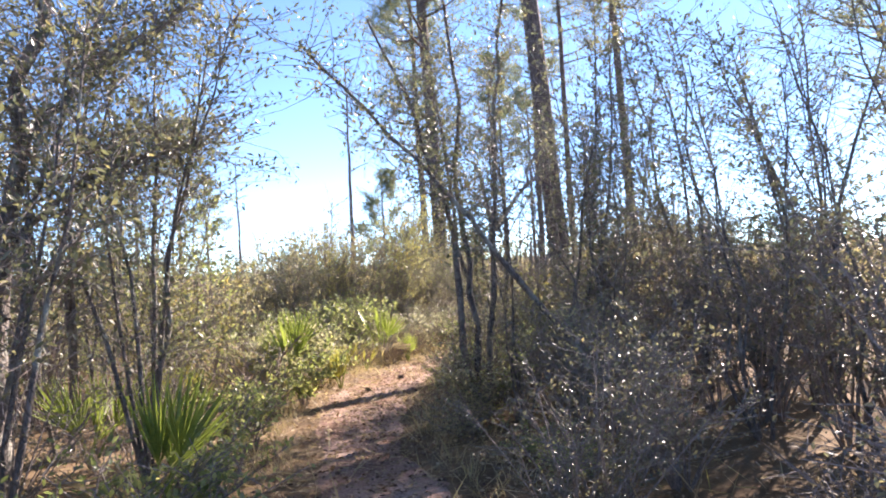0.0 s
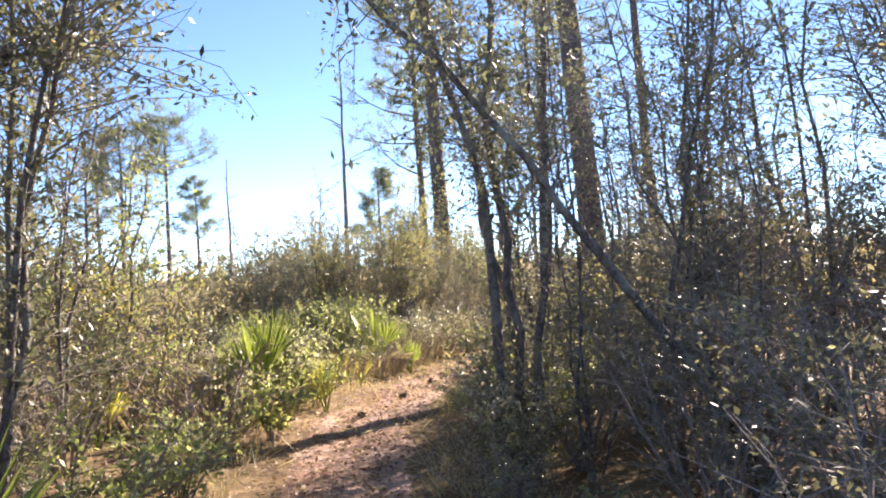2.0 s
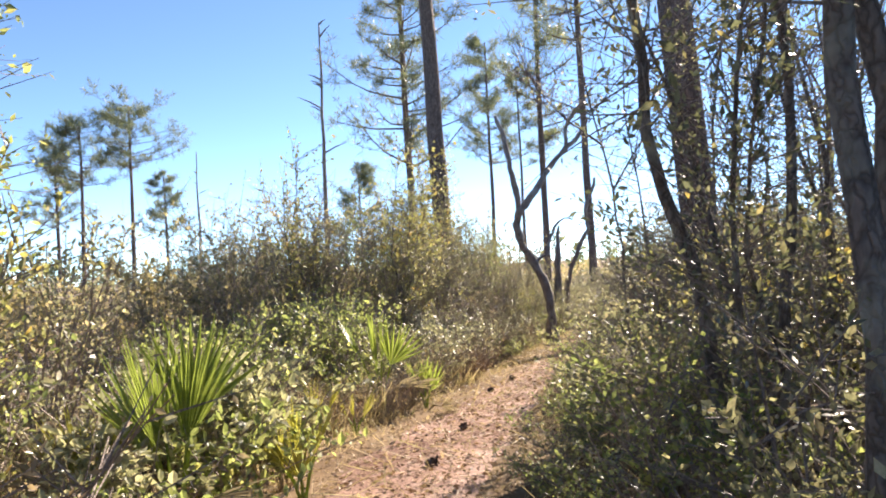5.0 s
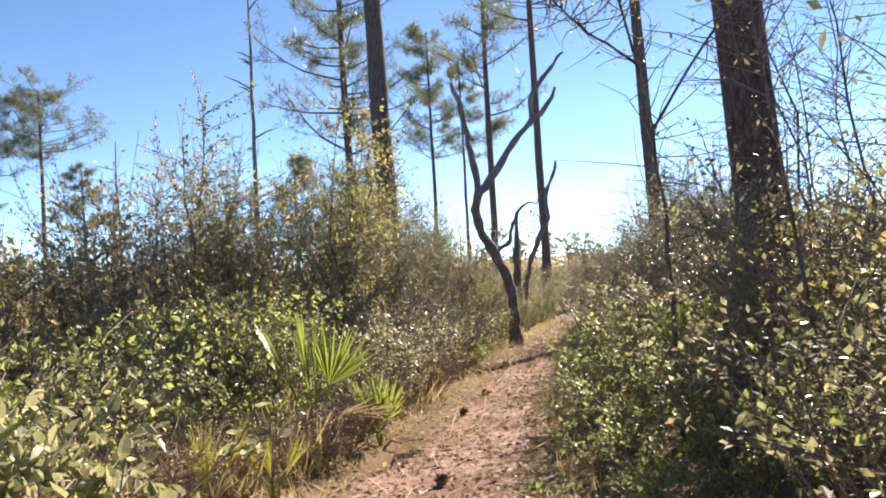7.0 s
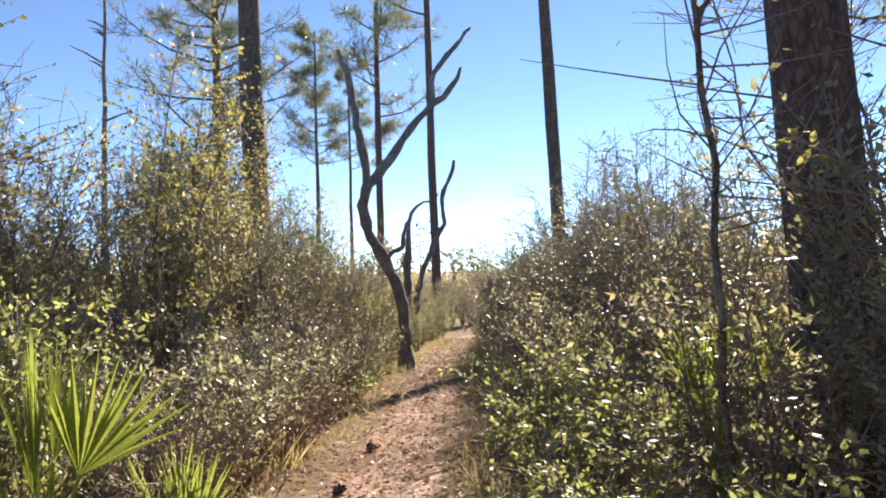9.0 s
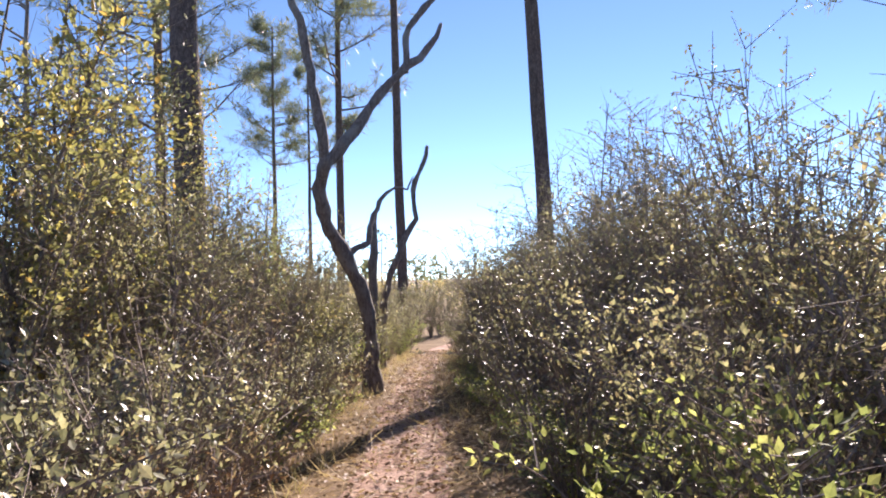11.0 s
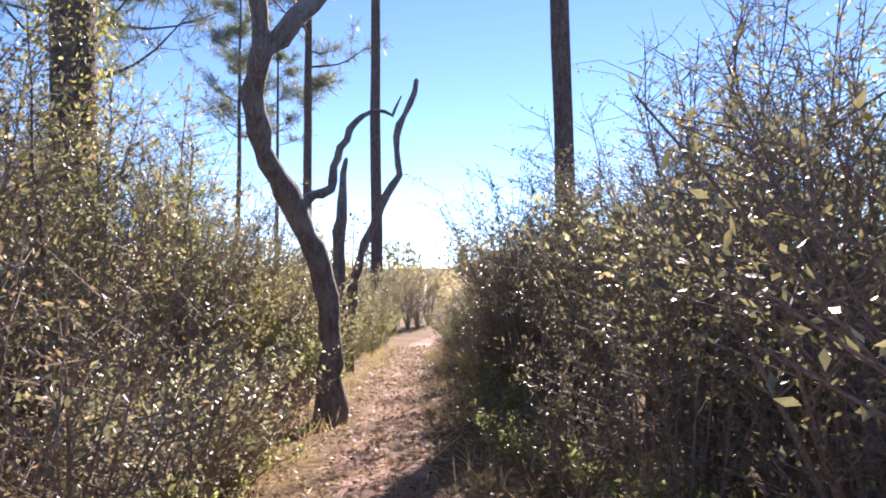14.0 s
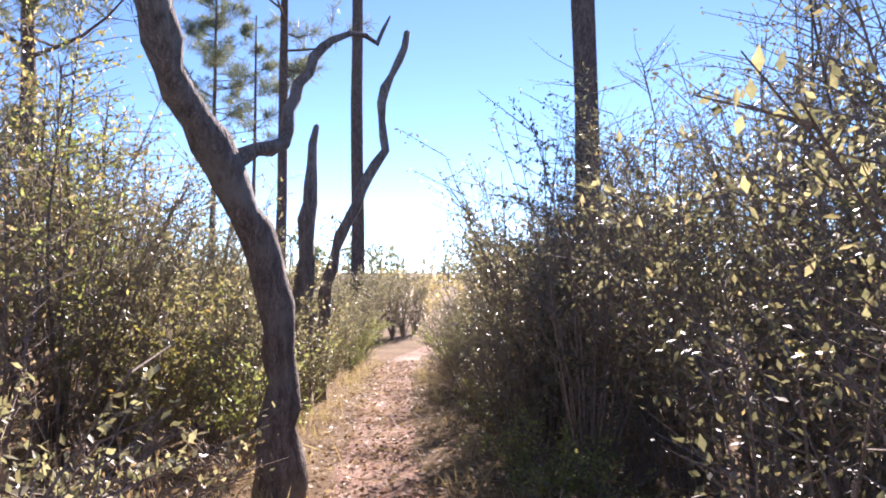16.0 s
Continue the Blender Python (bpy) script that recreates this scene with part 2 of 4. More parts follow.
def leaves(geo, at, way, length, width, rng, fold=0.25, upward=1.3, oval=False):
    """Folded leaf blades that start at the points and grow along way: lozenges, or ovals for broad leaves."""
    n = len(at)
    way = unit(way)
    side = unit(np.cross(way, rng.normal(size=(n, 3)) + [0, 0, upward]))
    up = np.cross(side, way)
    L = (length * (0.55 + 0.8 * rng.random(n) ** 1.2))[:, None]
    W = L * width
    if oval:
        low, high = at + way * L * 0.28, at + way * L * 0.68
        v = np.stack([at, low + side * W * 0.46, high + side * W * 0.4, at + way * L - up * W * fold, high - side * W * 0.4, low - side * W * 0.46, low - up * W * fold, high - up * W * fold], 1).reshape(-1, 3)
        q = np.arange(n)[:, None] * 8
        geo.add(v, np.concatenate([q + np.array([t]) for t in ([0, 1, 6], [0, 6, 5], [2, 3, 7], [7, 3, 4])]))
        geo.f.append(np.concatenate([q + np.array([t]) for t in ([1, 2, 7, 6], [6, 7, 4, 5])]) + geo.n - len(v))
        return
    mid = at + way * L * 0.45 + up * W * fold
    v = np.stack([at, mid + side * W * 0.5 - up * W * fold, at + way * L - up * W * fold * 0.6, mid - side * W * 0.5 - up * W * fold], 1).reshape(-1, 3)
    q = np.arange(n)[:, None] * 4
    geo.add(v, np.concatenate([q + np.array([[0, 1, 2]]), q + np.array([[0, 2, 3]])]))


def ground_z(x, y):
    s = -0.046 * y if y < 30 else -1.38 - 0.046 * 8 * (1 - math.exp(-(y - 30) / 8))
    if y < -12:
        s = 0.55
    away = min(1.0, max(0.0, (abs(x - path_x(y)) - 0.5) / 1.2))
    return s + away * (0.06 + 0.07 * noise.noise(Vector((x * 0.45, y * 0.45, 3.0)))) + 0.015 * noise.noise(Vector((x * 2.1, y * 2.1, 9.0)))


PATH_Y = [-30, -6, 0, 2, 4.8, 6.9, 9.6, 11.4, 13.8, 15, 17, 18.3, 21, 23, 25.7, 30, 33, 37, 42]
PATH_X = [4, 0.9, -0.1, -0.45, -1.1, -1.8, -2.3, -2.2, -1.62, -1.42, -0.88, -0.47, 0.06, 0.57, 1.3, 2.5, 3.6, 6.0, 10]
PATH_W = [0.5, 0.5, 0.55, 0.55, 0.56, 0.56, 0.7, 0.74, 0.58, 0.54, 0.5, 0.48, 0.44, 0.4, 0.38, 0.37, 0.37, 0.37, 0.37]


def path_x(y):
    return float(np.interp(y, PATH_Y, PATH_X))


def path_half(y):
    return float(np.interp(y, PATH_Y, PATH_W))


# ---- the setting ----
def build_ground():
    xs = np.unique(np.concatenate([np.linspace(-600, -40, 12), np.linspace(-40, -9, 22), np.linspace(-9, 9, 61), np.linspace(9, 40, 22), np.linspace(40, 600, 12)]))
    ys = np.unique(np.concatenate([np.linspace(-300, -12, 10), np.linspace(-12, 36, 130), np.linspace(36, 100, 30), np.linspace(100, 1500, 14)]))
    g = Geo()
    v = [(x, y, ground_z(x, y)) for y in ys for x in xs]
    n = len(xs)
    i, j = np.meshgrid(np.arange(len(ys) - 1), np.arange(n - 1), indexing="ij")
    g.add(v, np.stack([i * n + j, i * n + j + 1, (i + 1) * n + j + 1, (i + 1) * n + j], -1).reshape(-1, 4))
    ob = new("ground", g.mesh("ground", GROUND, True))
    tagged(ob, "brown sandy forest soil under leaf litter", "ground", kind="structure")


def build_path():
    g = Geo()
    ys = np.arange(-8, 41, 0.12)
    us = np.linspace(-1, 1, 17)
    v = []
    for y in ys:
        c, w = path_x(y), path_half(y)
        for u in us:
            edge = w * (1 + 0.3 * noise.noise(Vector((math.copysign(3.0, u), y * 0.9, 1.0))) + 0.16 * noise.noise(Vector((math.copysign(3.0, u), y * 4.0, 5.0))))
            x = c + u * edge
            rise = 0.022 - 0.06 * max(0.0, abs(u) - 0.72) / 0.28
            v.append((x, y, ground_z(x, y) + rise - 0.02 * (1 - u * u) * 0.4 + 0.012 * noise.noise(Vector((x * 6, y * 6, 0)))))
    n = len(us)
    i, j = np.meshgrid(np.arange(len(ys) - 1), np.arange(n - 1), indexing="ij")
    g.add(v, np.stack([i * n + j, i * n + j + 1, (i + 1) * n + j + 1, (i + 1) * n + j], -1).reshape(-1, 4))
    ob = new("path", g.mesh("path", SAND, True))
    tagged(ob, "narrow trodden footpath of pinkish tan sand with pine straw", "path", kind="structure")


build_ground()
build_path()


# ---- pine trees ----
def pine_trunk(geo, top, height, radius, rng, lean=(0.0, 0.0), sides=12):
    n = 16
    s = np.linspace(0, 1, n)
    wob = np.cumsum(rng.normal(size=(n, 2)) * 0.012 * radius / 0.15, axis=0)
    wob[0] = 0
    pts = np.stack([lean[0] * s * height + wob[:, 0], lean[1] * s * height + wob[:, 1], s * height - 0.15], 1)
    rad = radius * (1 - 0.72 * s) + radius * 0.35 * np.exp(-s * height / 0.35)
    tube(geo, pts, rad, sides, 0.06, rng)
    return pts, rad


def pine_crown(parent, twig_geo, needle_geo, pts, rad, start, rng, limbs, reach, tufts=6, blades=12, size=0.3, taper=0.75):
    n = len(pts)
    for k in range(limbs):
        f = start + (1 - start) * (k + rng.random()) / limbs
        base = np.array([np.interp(f * (n - 1), np.arange(n), pts[:, c]) for c in range(3)])
        r0 = np.interp(f * (n - 1), np.arange(n), rad)
        az = rng.random() * 2 * np.pi
        ext = reach * (0.55 + 0.6 * rng.random()) * (1.15 - taper * (f - start) / (1 - start + 1e-6))
        d = np.array([math.cos(az), math.sin(az), 0])
        lift = 0.1 + 0.5 * rng.random()
        limb = bend([base, base + d * ext * 0.5 + [0, 0, ext * lift * 0.25], base + d * ext + [0, 0, ext * lift]], 6)
        lg = Geo()
        tube(lg, limb, np.linspace(r0 * 0.28 + 0.012, 0.012, 6), 5)
        part("limb", lg, PINE_BARK, parent, "", True)
        for q in range(5):
            w = 0.4 + 0.6 * (q + rng.random()) / 5
            p0 = limb[min(5, int(w * 5))]
            dd = unit(d * 0.6 + np.array([rng.normal() * 0.7, rng.normal() * 0.7, 0.45 * rng.random()]))
            ln = ext * 0.33 * (0.5 + rng.random())
            twig = np.array([p0, p0 + dd * ln * 0.5 + [0, 0, 0.03], p0 + dd * ln + [0, 0, ln * 0.2]])
            tube(twig_geo, twig, [0.014, 0.011, 0.007], 3)
            for h in range(tufts):
                c = twig[0] + (twig[2] - twig[0]) * (0.35 + 0.65 * h / max(1, tufts - 1)) + rng.normal(size=3) * 0.12
                ways = unit(rng.normal(size=(blades, 3)) + dd * 0.7 + [0, 0, 0.35])
                leaves(needle_geo, np.repeat(c[None], blades, 0), ways, size, 0.062, rng, 0.1)


def pine(x, y, height, radius, start, seed, label, lean=(0.0, 0.0), limbs=20, reach=2.6, size=0.34, taper=0.75):
    rng = np.random.default_rng(seed)
    ob = thing("pine_tree", (x, y, ground_z(x, y)), label, "pine tree", "tall pines of the open wood")
    trunk, limb, needles = Geo(), Geo(), Geo()
    pts, rad = pine_trunk(trunk, None, height, radius, rng, lean)
    pine_crown(ob, limb, needles, pts, rad, start, rng, int(limbs * 1.35), reach, size=size * 1.15, taper=taper)
    part("trunk", trunk, PINE_BARK, ob, "scaly grey-brown pine trunk", True)
    tagged(part("branchwork", limb, PINE_BARK, ob), kind="stuff")
    tagged(part("needle_crown", needles, NEEDLE, ob, "grey-green needle tufts with gaps"), kind="stuff")
    return ob


pine(-2.8, 25.5, 24, 0.3, 0.45, 11, "thick dark pine with a vine-hung lower trunk", (-0.035, 0.0), 26, 3.4)
pine(-5.2, 38.3, 22, 0.24, 0.34, 12, "slender dark pine with low feathery limbs", (-0.01, 0), 48, 3.7, 0.38)
pine(1.6, 43.5, 24, 0.22, 0.36, 13, "tall slender pine with sparse side limbs", (0, 0), 24, 3.2, 0.42)
pine(-1.0, 72.0, 25, 0.25, 0.5, 14, "distant pine with a loose open crown", (0.0, 0), 36, 4.2, 0.5)
pine(3.12, 36.3, 25, 0.2, 0.5, 15, "straight tall bare-trunked pine beside the path", (-0.005, 0), 20, 3.2)
pine(4.75, 27.1, 22, 0.21, 0.55, 16, "tall pine trunk standing against the sun", (-0.03, 0), 20, 3.2)
pine(0.97, 13.55, 21, 0.22, 0.5, 17, "thick reddish-brown pine close to the path", (-0.045, 0.0), 22, 3.2)
pine(-35, 66, 19.6, 0.25, 0.68, 18, "distant pine with a flat-topped crown", (0, 0), 26, 4.2, 0.46, 0.35)
pine(-38, 63, 17.5, 0.24, 0.66, 19, "distant pine with a rounded open crown", (0.01, 0), 24, 3.9, 0.46, 0.4)
pine(-40.6, 84, 15.5, 0.24, 0.5, 20, "small distant pine above the scrub", (0, 0), 22, 3.2, 0.5)
pine(2.0, 71, 22, 0.2, 0.55, 21, "thin distant pine with a sparse crown", (0, 0), 16, 3.0, 0.45)
pine(-14, 70, 13, 0.2, 0.3, 22, "short bushy pine far across the scrub", (0, 0), 26, 3.4, 0.5)
pine(-45, 70, 17, 0.24, 0.5, 23, "distant pine at the edge of the clearing", (0, 0), 24, 3.4, 0.5)
pine(13, 24, 20, 0.25, 0.4, 25, "pine deep in the thicket", (0.01, 0), 24, 3.2)


# ---- dead trees ----
def snag(x, y, height, radius, seed, label, stubs=7):
    rng = np.random.default_rng(seed)
    ob = thing("dead_tree", (x, y, ground_z(x, y)), label, "dead tree")
    g = Geo()
    s = np.linspace(0, 1, 14)
    pts = np.stack([np.cumsum(rng.normal(size=14) * 0.03), np.cumsum(rng.normal(size=14) * 0.03), s * height - 0.1], 1)
    tube(g, pts, radius * (1 - 0.8 * s), 8, 0.1, rng)
    for k in range(stubs):
        f = 0.45 + 0.55 * rng.random()
        p = np.array([np.interp(f * 13, np.arange(14), pts[:, c]) for c in range(3)])
        az, ln = rng.random() * 6.28, (0.3 + 0.9 * rng.random()) * height / 15
        d = np.array([math.cos(az), math.sin(az), 0.5])
        b = Geo()
        tube(b, [p, p + d * ln * 0.5 + [0, 0, 0.05], p + d * ln], [0.05, 0.035, 0.012], 5)
        part("branch_stub", b, DEAD_BARK, ob)
    part("trunk", g, DEAD_BARK, ob, "bare grey dead trunk", True)


snag(-9.4, 37.7, 14.9, 0.17, 31, "tall dead pine pole with short broken stubs", 9)
snag(-28, 65, 14.5, 0.2, 32, "distant bare dead tree pole", 9)
snag(-13, 45, 6.5, 0.09, 33, "thin dead sapling above the scrub", 8)


def limb_of(parent, name, pts, radii, mat, seed, n=14, sides=10, label=""):
    g = Geo()
    line = bend(pts, n)
    r = np.interp(np.linspace(0, 1, n), np.linspace(0, 1, len(radii)), radii)
    rng = np.random.default_rng(seed)
    line[1:-1] += rng.normal(size=(n - 2, 3)) * 0.016
    tube(g, line, r * (1 + 0.12 * rng.normal(size=n)), sides, 0.1, rng)
    return part(name, g, mat, parent, label, True)


def crooked_tree():
    base = Vector((-0.05, 23.0, -1.06))
    ob = thing("crooked_tree", base, "crooked dead grey oak leaning beside the path", "dead tree")

    def rel(*p):
        return [(a - base.x, b - base.y, c - base.z) for a, b, c in p]
    limb_of(ob, "trunk", rel((-0.05, 23.0, -1.25), (-0.05, 23.0, -0.9), (-0.06, 23, -0.4), (-0.09, 23, 0.16), (-0.21, 22.95, 0.64), (-0.39, 22.9, 1.0), (-0.62, 22.75, 1.36), (-0.78, 22.55, 1.75), (-0.83, 22.4, 2.08), (-0.73, 22.2, 2.4)), [0.19, 0.135, 0.12, 0.118, 0.115, 0.115, 0.11, 0.1, 0.1, 0.1], DEAD_BARK, 41, 26, 12, "weathered grey crooked trunk")
    limb_of(ob, "branch", rel((-0.76, 22.25, 2.3), (-0.83, 22.1, 2.9), (-0.93, 22.0, 3.42), (-1.03, 22.0, 4.03), (-1.22, 22.0, 4.66)), [0.085, 0.075, 0.065, 0.06, 0.045], DEAD_BARK, 42)
    limb_of(ob, "branch", rel((-0.78, 22.22, 2.32), (-0.52, 22.25, 2.57), (-0.12, 22.35, 3.16), (0.35, 22.45, 3.7), (0.74, 22.5, 4.08), (1.09, 22.6, 4.62)), [0.095, 0.085, 0.072, 0.065, 0.055, 0.03], DEAD_BARK, 43)
    limb_of(ob, "branch", rel((0.47, 22.45, 3.78), (0.56, 22.5, 4.45), (0.91, 22.5, 4.91), (1.27, 22.5, 5.35)), [0.05, 0.05, 0.045, 0.025], DEAD_BARK, 44)
    limb_of(ob, "branch", rel((-0.41, 22.9, 1.05), (-0.22, 23.0, 1.2), (-0.05, 23.1, 1.28), (0.03, 23.2, 1.58), (0.19, 23.3, 1.96), (0.45, 23.4, 2.15), (0.69, 23.5, 2.2), (0.78, 23.5, 2.38)), [0.06, 0.05, 0.045, 0.04, 0.035, 0.028, 0.02, 0.01], DEAD_BARK, 45, 18)


def broken_snag():
    base = Vector((0.75, 27.0, ground_z(0.75, 27.0)))
    ob = thing("broken_snag", base, "broken dead snag with one crooked arm", "dead tree")

    def rel(*p):
        return [(a - base.x, b - base.y, c - base.z) for a, b, c in p]
    limb_of(ob, "arm", rel((0.75, 27, -1.4), (0.82, 27, 0.0), (0.95, 27, 0.65), (1.07, 27, 0.95), (1.29, 27, 1.48), (1.57, 27.0, 2.01), (1.55, 27.0, 2.45), (1.6, 27.0, 2.9), (1.78, 27.0, 3.2), (1.88, 27.0, 3.6)), [0.12, 0.1, 0.09, 0.075, 0.065, 0.07, 0.06, 0.06, 0.05, 0.045], DEAD_BARK, 46, 26)
    base2 = Vector((0.5, 26.4, ground_z(0.5, 26.4)))
    ob2 = thing("broken_stump", base2, "tall jagged broken stump of grey wood", "dead tree")
    limb_of(ob2, "trunk", [(0, 0, -0.1), (0.0, 0, 1.2), (0.03, 0, 2.2), (0.1, 0, 3.05), (0.12, 0, 3.3)], [0.13, 0.12, 0.105, 0.09, 0.04], DEAD_BARK, 47, 16)


def vine(x, y, lean, height, radius, seed):
    rng = np.random.default_rng(seed)
    ob = thing("vine", (x, y, ground_z(x, y)), "climbing vine with yellow-green leaves on a pine trunk", "vine")
    g, st = Geo(), Geo()
    h = np.linspace(0, height, 30)
    a = h * 1.3
    tube(st, np.stack([lean * h + radius * 1.05 * np.cos(a), radius * 1.05 * np.sin(a), h], 1), np.linspace(0.012, 0.005, 30), 5)
    n = 5200
    z = height * rng.random(n) ** 1.5
    b = rng.random(n) * 6.28
    r = radius * (1.05 + 1.5 * rng.random(n) ** 2 * (1 - 0.4 * z / height))
    leaves(g, np.stack([lean * z + r * np.cos(b), r * np.sin(b), z], 1), rng.normal(size=(n, 3)) + [0, 0, -0.3], 0.07, 0.6, rng)
    part("stem", st, TWIG, ob)
    tagged(part("foliage", g, YELLOW, ob), kind="stuff")


crooked_tree()
broken_snag()
vine(-2.8, 25.5, -0.035, 5.6, 0.3, 48)


# ---- shrubs and saplings ----
def shrub(name, seed, height, spread, stems, twigs, per_twig, leaf, width, mat, label, category="shrub", stem_r=0.014, bare=0.15, twig_len=0.4, droop=0.1, trunks=False, oval=False):
    """A bush of thin stems from one root, with side twigs that carry the leaves. Built at the origin."""
    rng = np.random.default_rng(seed)
    ob = thing(name, (0, 0, 0), label, category)
    wood, foliage = Geo(), Geo()
    at, way = [], []
    for k in range(stems):
        az, out = rng.random() * 2 * np.pi, spread * math.sqrt(rng.random())
        h = height * (0.72 + 0.33 * rng.random()) * (1 - 0.16 * out / spread)
        d = np.array([math.cos(az), math.sin(az), 0.0])
        line = bend([d * 0.06 * spread, d * out * 0.45 + [rng.normal() * 0.06, rng.normal() * 0.06, h * 0.5], d * out + [rng.normal() * 0.08, rng.normal() * 0.08, h]], 7)
        line[0][2] = -0.06
        if trunks:
            line[1:6, :2] += rng.normal(size=(5, 2)) * 0.05
            tg = Geo()
            tube(tg, line, np.linspace(stem_r * (0.7 + 0.6 * rng.random()), 0.005, 7), 7, 0.08, rng)
            part("trunk", tg, OAK_BARK, ob, "", True)
        else:
            tube(wood, line, np.linspace(stem_r * (0.7 + 0.6 * rng.random()), 0.003, 7), 3)
        for q in range(twigs):
            f = bare + (1 - bare) * rng.random() ** 0.8
            p = np.array([np.interp(f * 6, np.arange(7), line[:, c]) for c in range(3)])
            dd = unit(d * 0.4 + np.array([rng.normal(), rng.normal(), 0.55 + 0.5 * rng.random()]) * 0.8)
            ln = twig_len * (0.5 + 0.8 * rng.random())
            end = p + dd * ln - [0, 0, droop * ln]
            if trunks:
                tube(wood, [p, (p + end) / 2 + rng.normal(size=3) * 0.06 * ln, end], [0.005, 0.0035, 0.0015], 3)
            else:
                tube(wood, [p, end], [0.0045, 0.002], 3)
            m = rng.poisson(per_twig)
            w = rng.random(m)[:, None]
            at.append(p + (end - p) * w + rng.normal(size=(m, 3)) * 0.02)
            way.append(dd * 0.5 + rng.normal(size=(m, 3)) * 0.75 + [0, 0, 0.1])
    leaves(foliage, np.concatenate(at), np.concatenate(way), leaf, width, rng, oval=oval)
    tagged(part("branchwork", wood, TWIG, ob), kind="stuff")
    tagged(part("foliage", foliage, mat, ob), kind="stuff")
    return ob


KINDS = {
    "olive": [shrub("shrub", 100 + k, 1.9, 0.95, 14, 12, 11, 0.046, 0.5, OLIVE, "dense olive-brown scrub bush with small shiny leaves") for k in range(4)],
    "tall": [shrub("tall_shrub", 110 + k, 2.9, 1.0, 14, 15, 12, 0.046, 0.48, OLIVE, "tall dense olive-brown scrub bush with small shiny leaves", "shrub", 0.015, 0.12, 0.42) for k in range(3)],
    "shade": [shrub("tall_shrub", 118 + k, 2.9, 1.0, 14, 15, 16, 0.038, 0.46, DARKLEAF, "tall dense dark green bush with small glossy leaves", "shrub", 0.015, 0.1, 0.42) for k in range(3)],
    "back": [shrub("tall_shrub", 115 + k, 2.95, 1.05, 12, 12, 10, 0.056, 0.48, GOLD if k else OLIVE, "tall golden-brown scrub bush with small shiny leaves", "shrub", 0.015, 0.12, 0.5) for k in range(3)],
    "young": [shrub("young_tree", 275 + k, 3.9, 0.8, 4, 42, 10, 0.056, 0.5, YELLOW if k == 1 else GREEN, "young tree with loose yellow-green leaves", "tree", 0.022, 0.25, 0.65, trunks=True) for k in range(3)],
    "golden": [shrub("yellow_tree", 285 + k, 4.3, 0.9, 3, 55, 10, 0.058, 0.62, YELLOW, "young tree with thin branches and yellowing leaves", "tree", 0.024, 0.2, 0.75, trunks=True, oval=True) for k in range(2)],
    "green": [shrub("green_shrub", 120 + k, 1.2, 0.8, 14, 10, 13, 0.046, 0.52, GREEN, "rounded bright green leafy bush") for k in range(3)],
    # the PALE variant has sun glints put into its leaf colour
    "broad": [shrub("broadleaf_shrub", 130 + k, 0.8, 0.62, 13, 6, 8, 0.075, 0.55, GREEN if k else PALE, "low bush with broad waxy green leaves shining in the sun", twig_len=0.25, stem_r=0.009, oval=True) for k in range(2)],
    "holly": [shrub("holly_bush", 135 + k, 2.7, 0.75, 16, 18, 14, 0.056, 0.5, DARKLEAF, "dense dark green holly bush standing out of the scrub", stem_r=0.016, bare=0.08, twig_len=0.35) for k in range(1)],
    "low": [shrub("low_shrub", 140 + k, 0.6, 0.55, 10, 7, 12, 0.043, 0.5, GREEN if k else OLIVE, "low glossy-leaved bush at the path edge", twig_len=0.25, stem_r=0.009) for k in range(3)],
    "bare": [shrub("bare_shrub", 160 + k, 2.4, 0.8, 10, 14, 4, 0.045, 0.45, YELLOW if k == 1 else TAN, "half-bare twiggy bush with a few yellow leaves", "shrub", 0.01, 0.15, 0.5) for k in range(3)],
    "dry": [shrub("dry_shrub", 180 + k, 0.8, 0.6, 14, 9, 4.0, 0.04, 0.4, TAN, "dry brown twiggy brush without green", "shrub", 0.006, 0.1, 0.3) for k in range(2)],
    "rust": [shrub("dead_fern", 190 + k, 0.55, 0.5, 16, 6, 9.0, 0.045, 0.4, BROWN, "low clump of dead reddish-brown fern and leaves", "fern", 0.005, 0.05, 0.25) for k in range(2)],
    "yellow": [shrub("yellow_shrub", 200 + k, 1.7, 0.8, 10, 12, 10, 0.045, 0.55, YELLOW, "loose bush with broad yellow-green leaves", "shrub", 0.01, 0.15, oval=True) for k in range(2)],
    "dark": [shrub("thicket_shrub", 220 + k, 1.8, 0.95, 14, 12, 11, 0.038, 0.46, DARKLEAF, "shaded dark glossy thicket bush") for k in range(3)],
    # leaf colour lightened to stand for sunlit glints
    "pale": [shrub("waxy_shrub", 225 + k, 0.95, 0.7, 12, 10, 12, 0.046, 0.48, PALE, "bush with waxy grey-green leaves, coloured pale for their sun glints", stem_r=0.01) for k in range(2)],
    "far": [shrub("distant_shrub", 230 + k, 2.0, 1.1, 6, 6, 8, 0.125, 0.5, GOLD if k else OLIVE, "golden-brown scrub bush across the clearing") for k in range(3)],
    "sapling": [shrub("oak_sapling", 240 + k, 5.4, 1.1, 3, 58, 13, 0.062, 0.42, OAKLEAF, "slender dark-stemmed oak sapling with small dark leaves", "sapling", 0.029, 0.2, 0.85, trunks=True) for k in range(4)],
    "thin": [shrub("bare_sapling", 260 + k, 4.4, 0.9, 4, 50, 6, 0.037, 0.45, DARKLEAF, "tall thin sapling with sparse leaves", "sapling", 0.015, 0.2, 0.6, trunks=True) for k in range(3)],
}
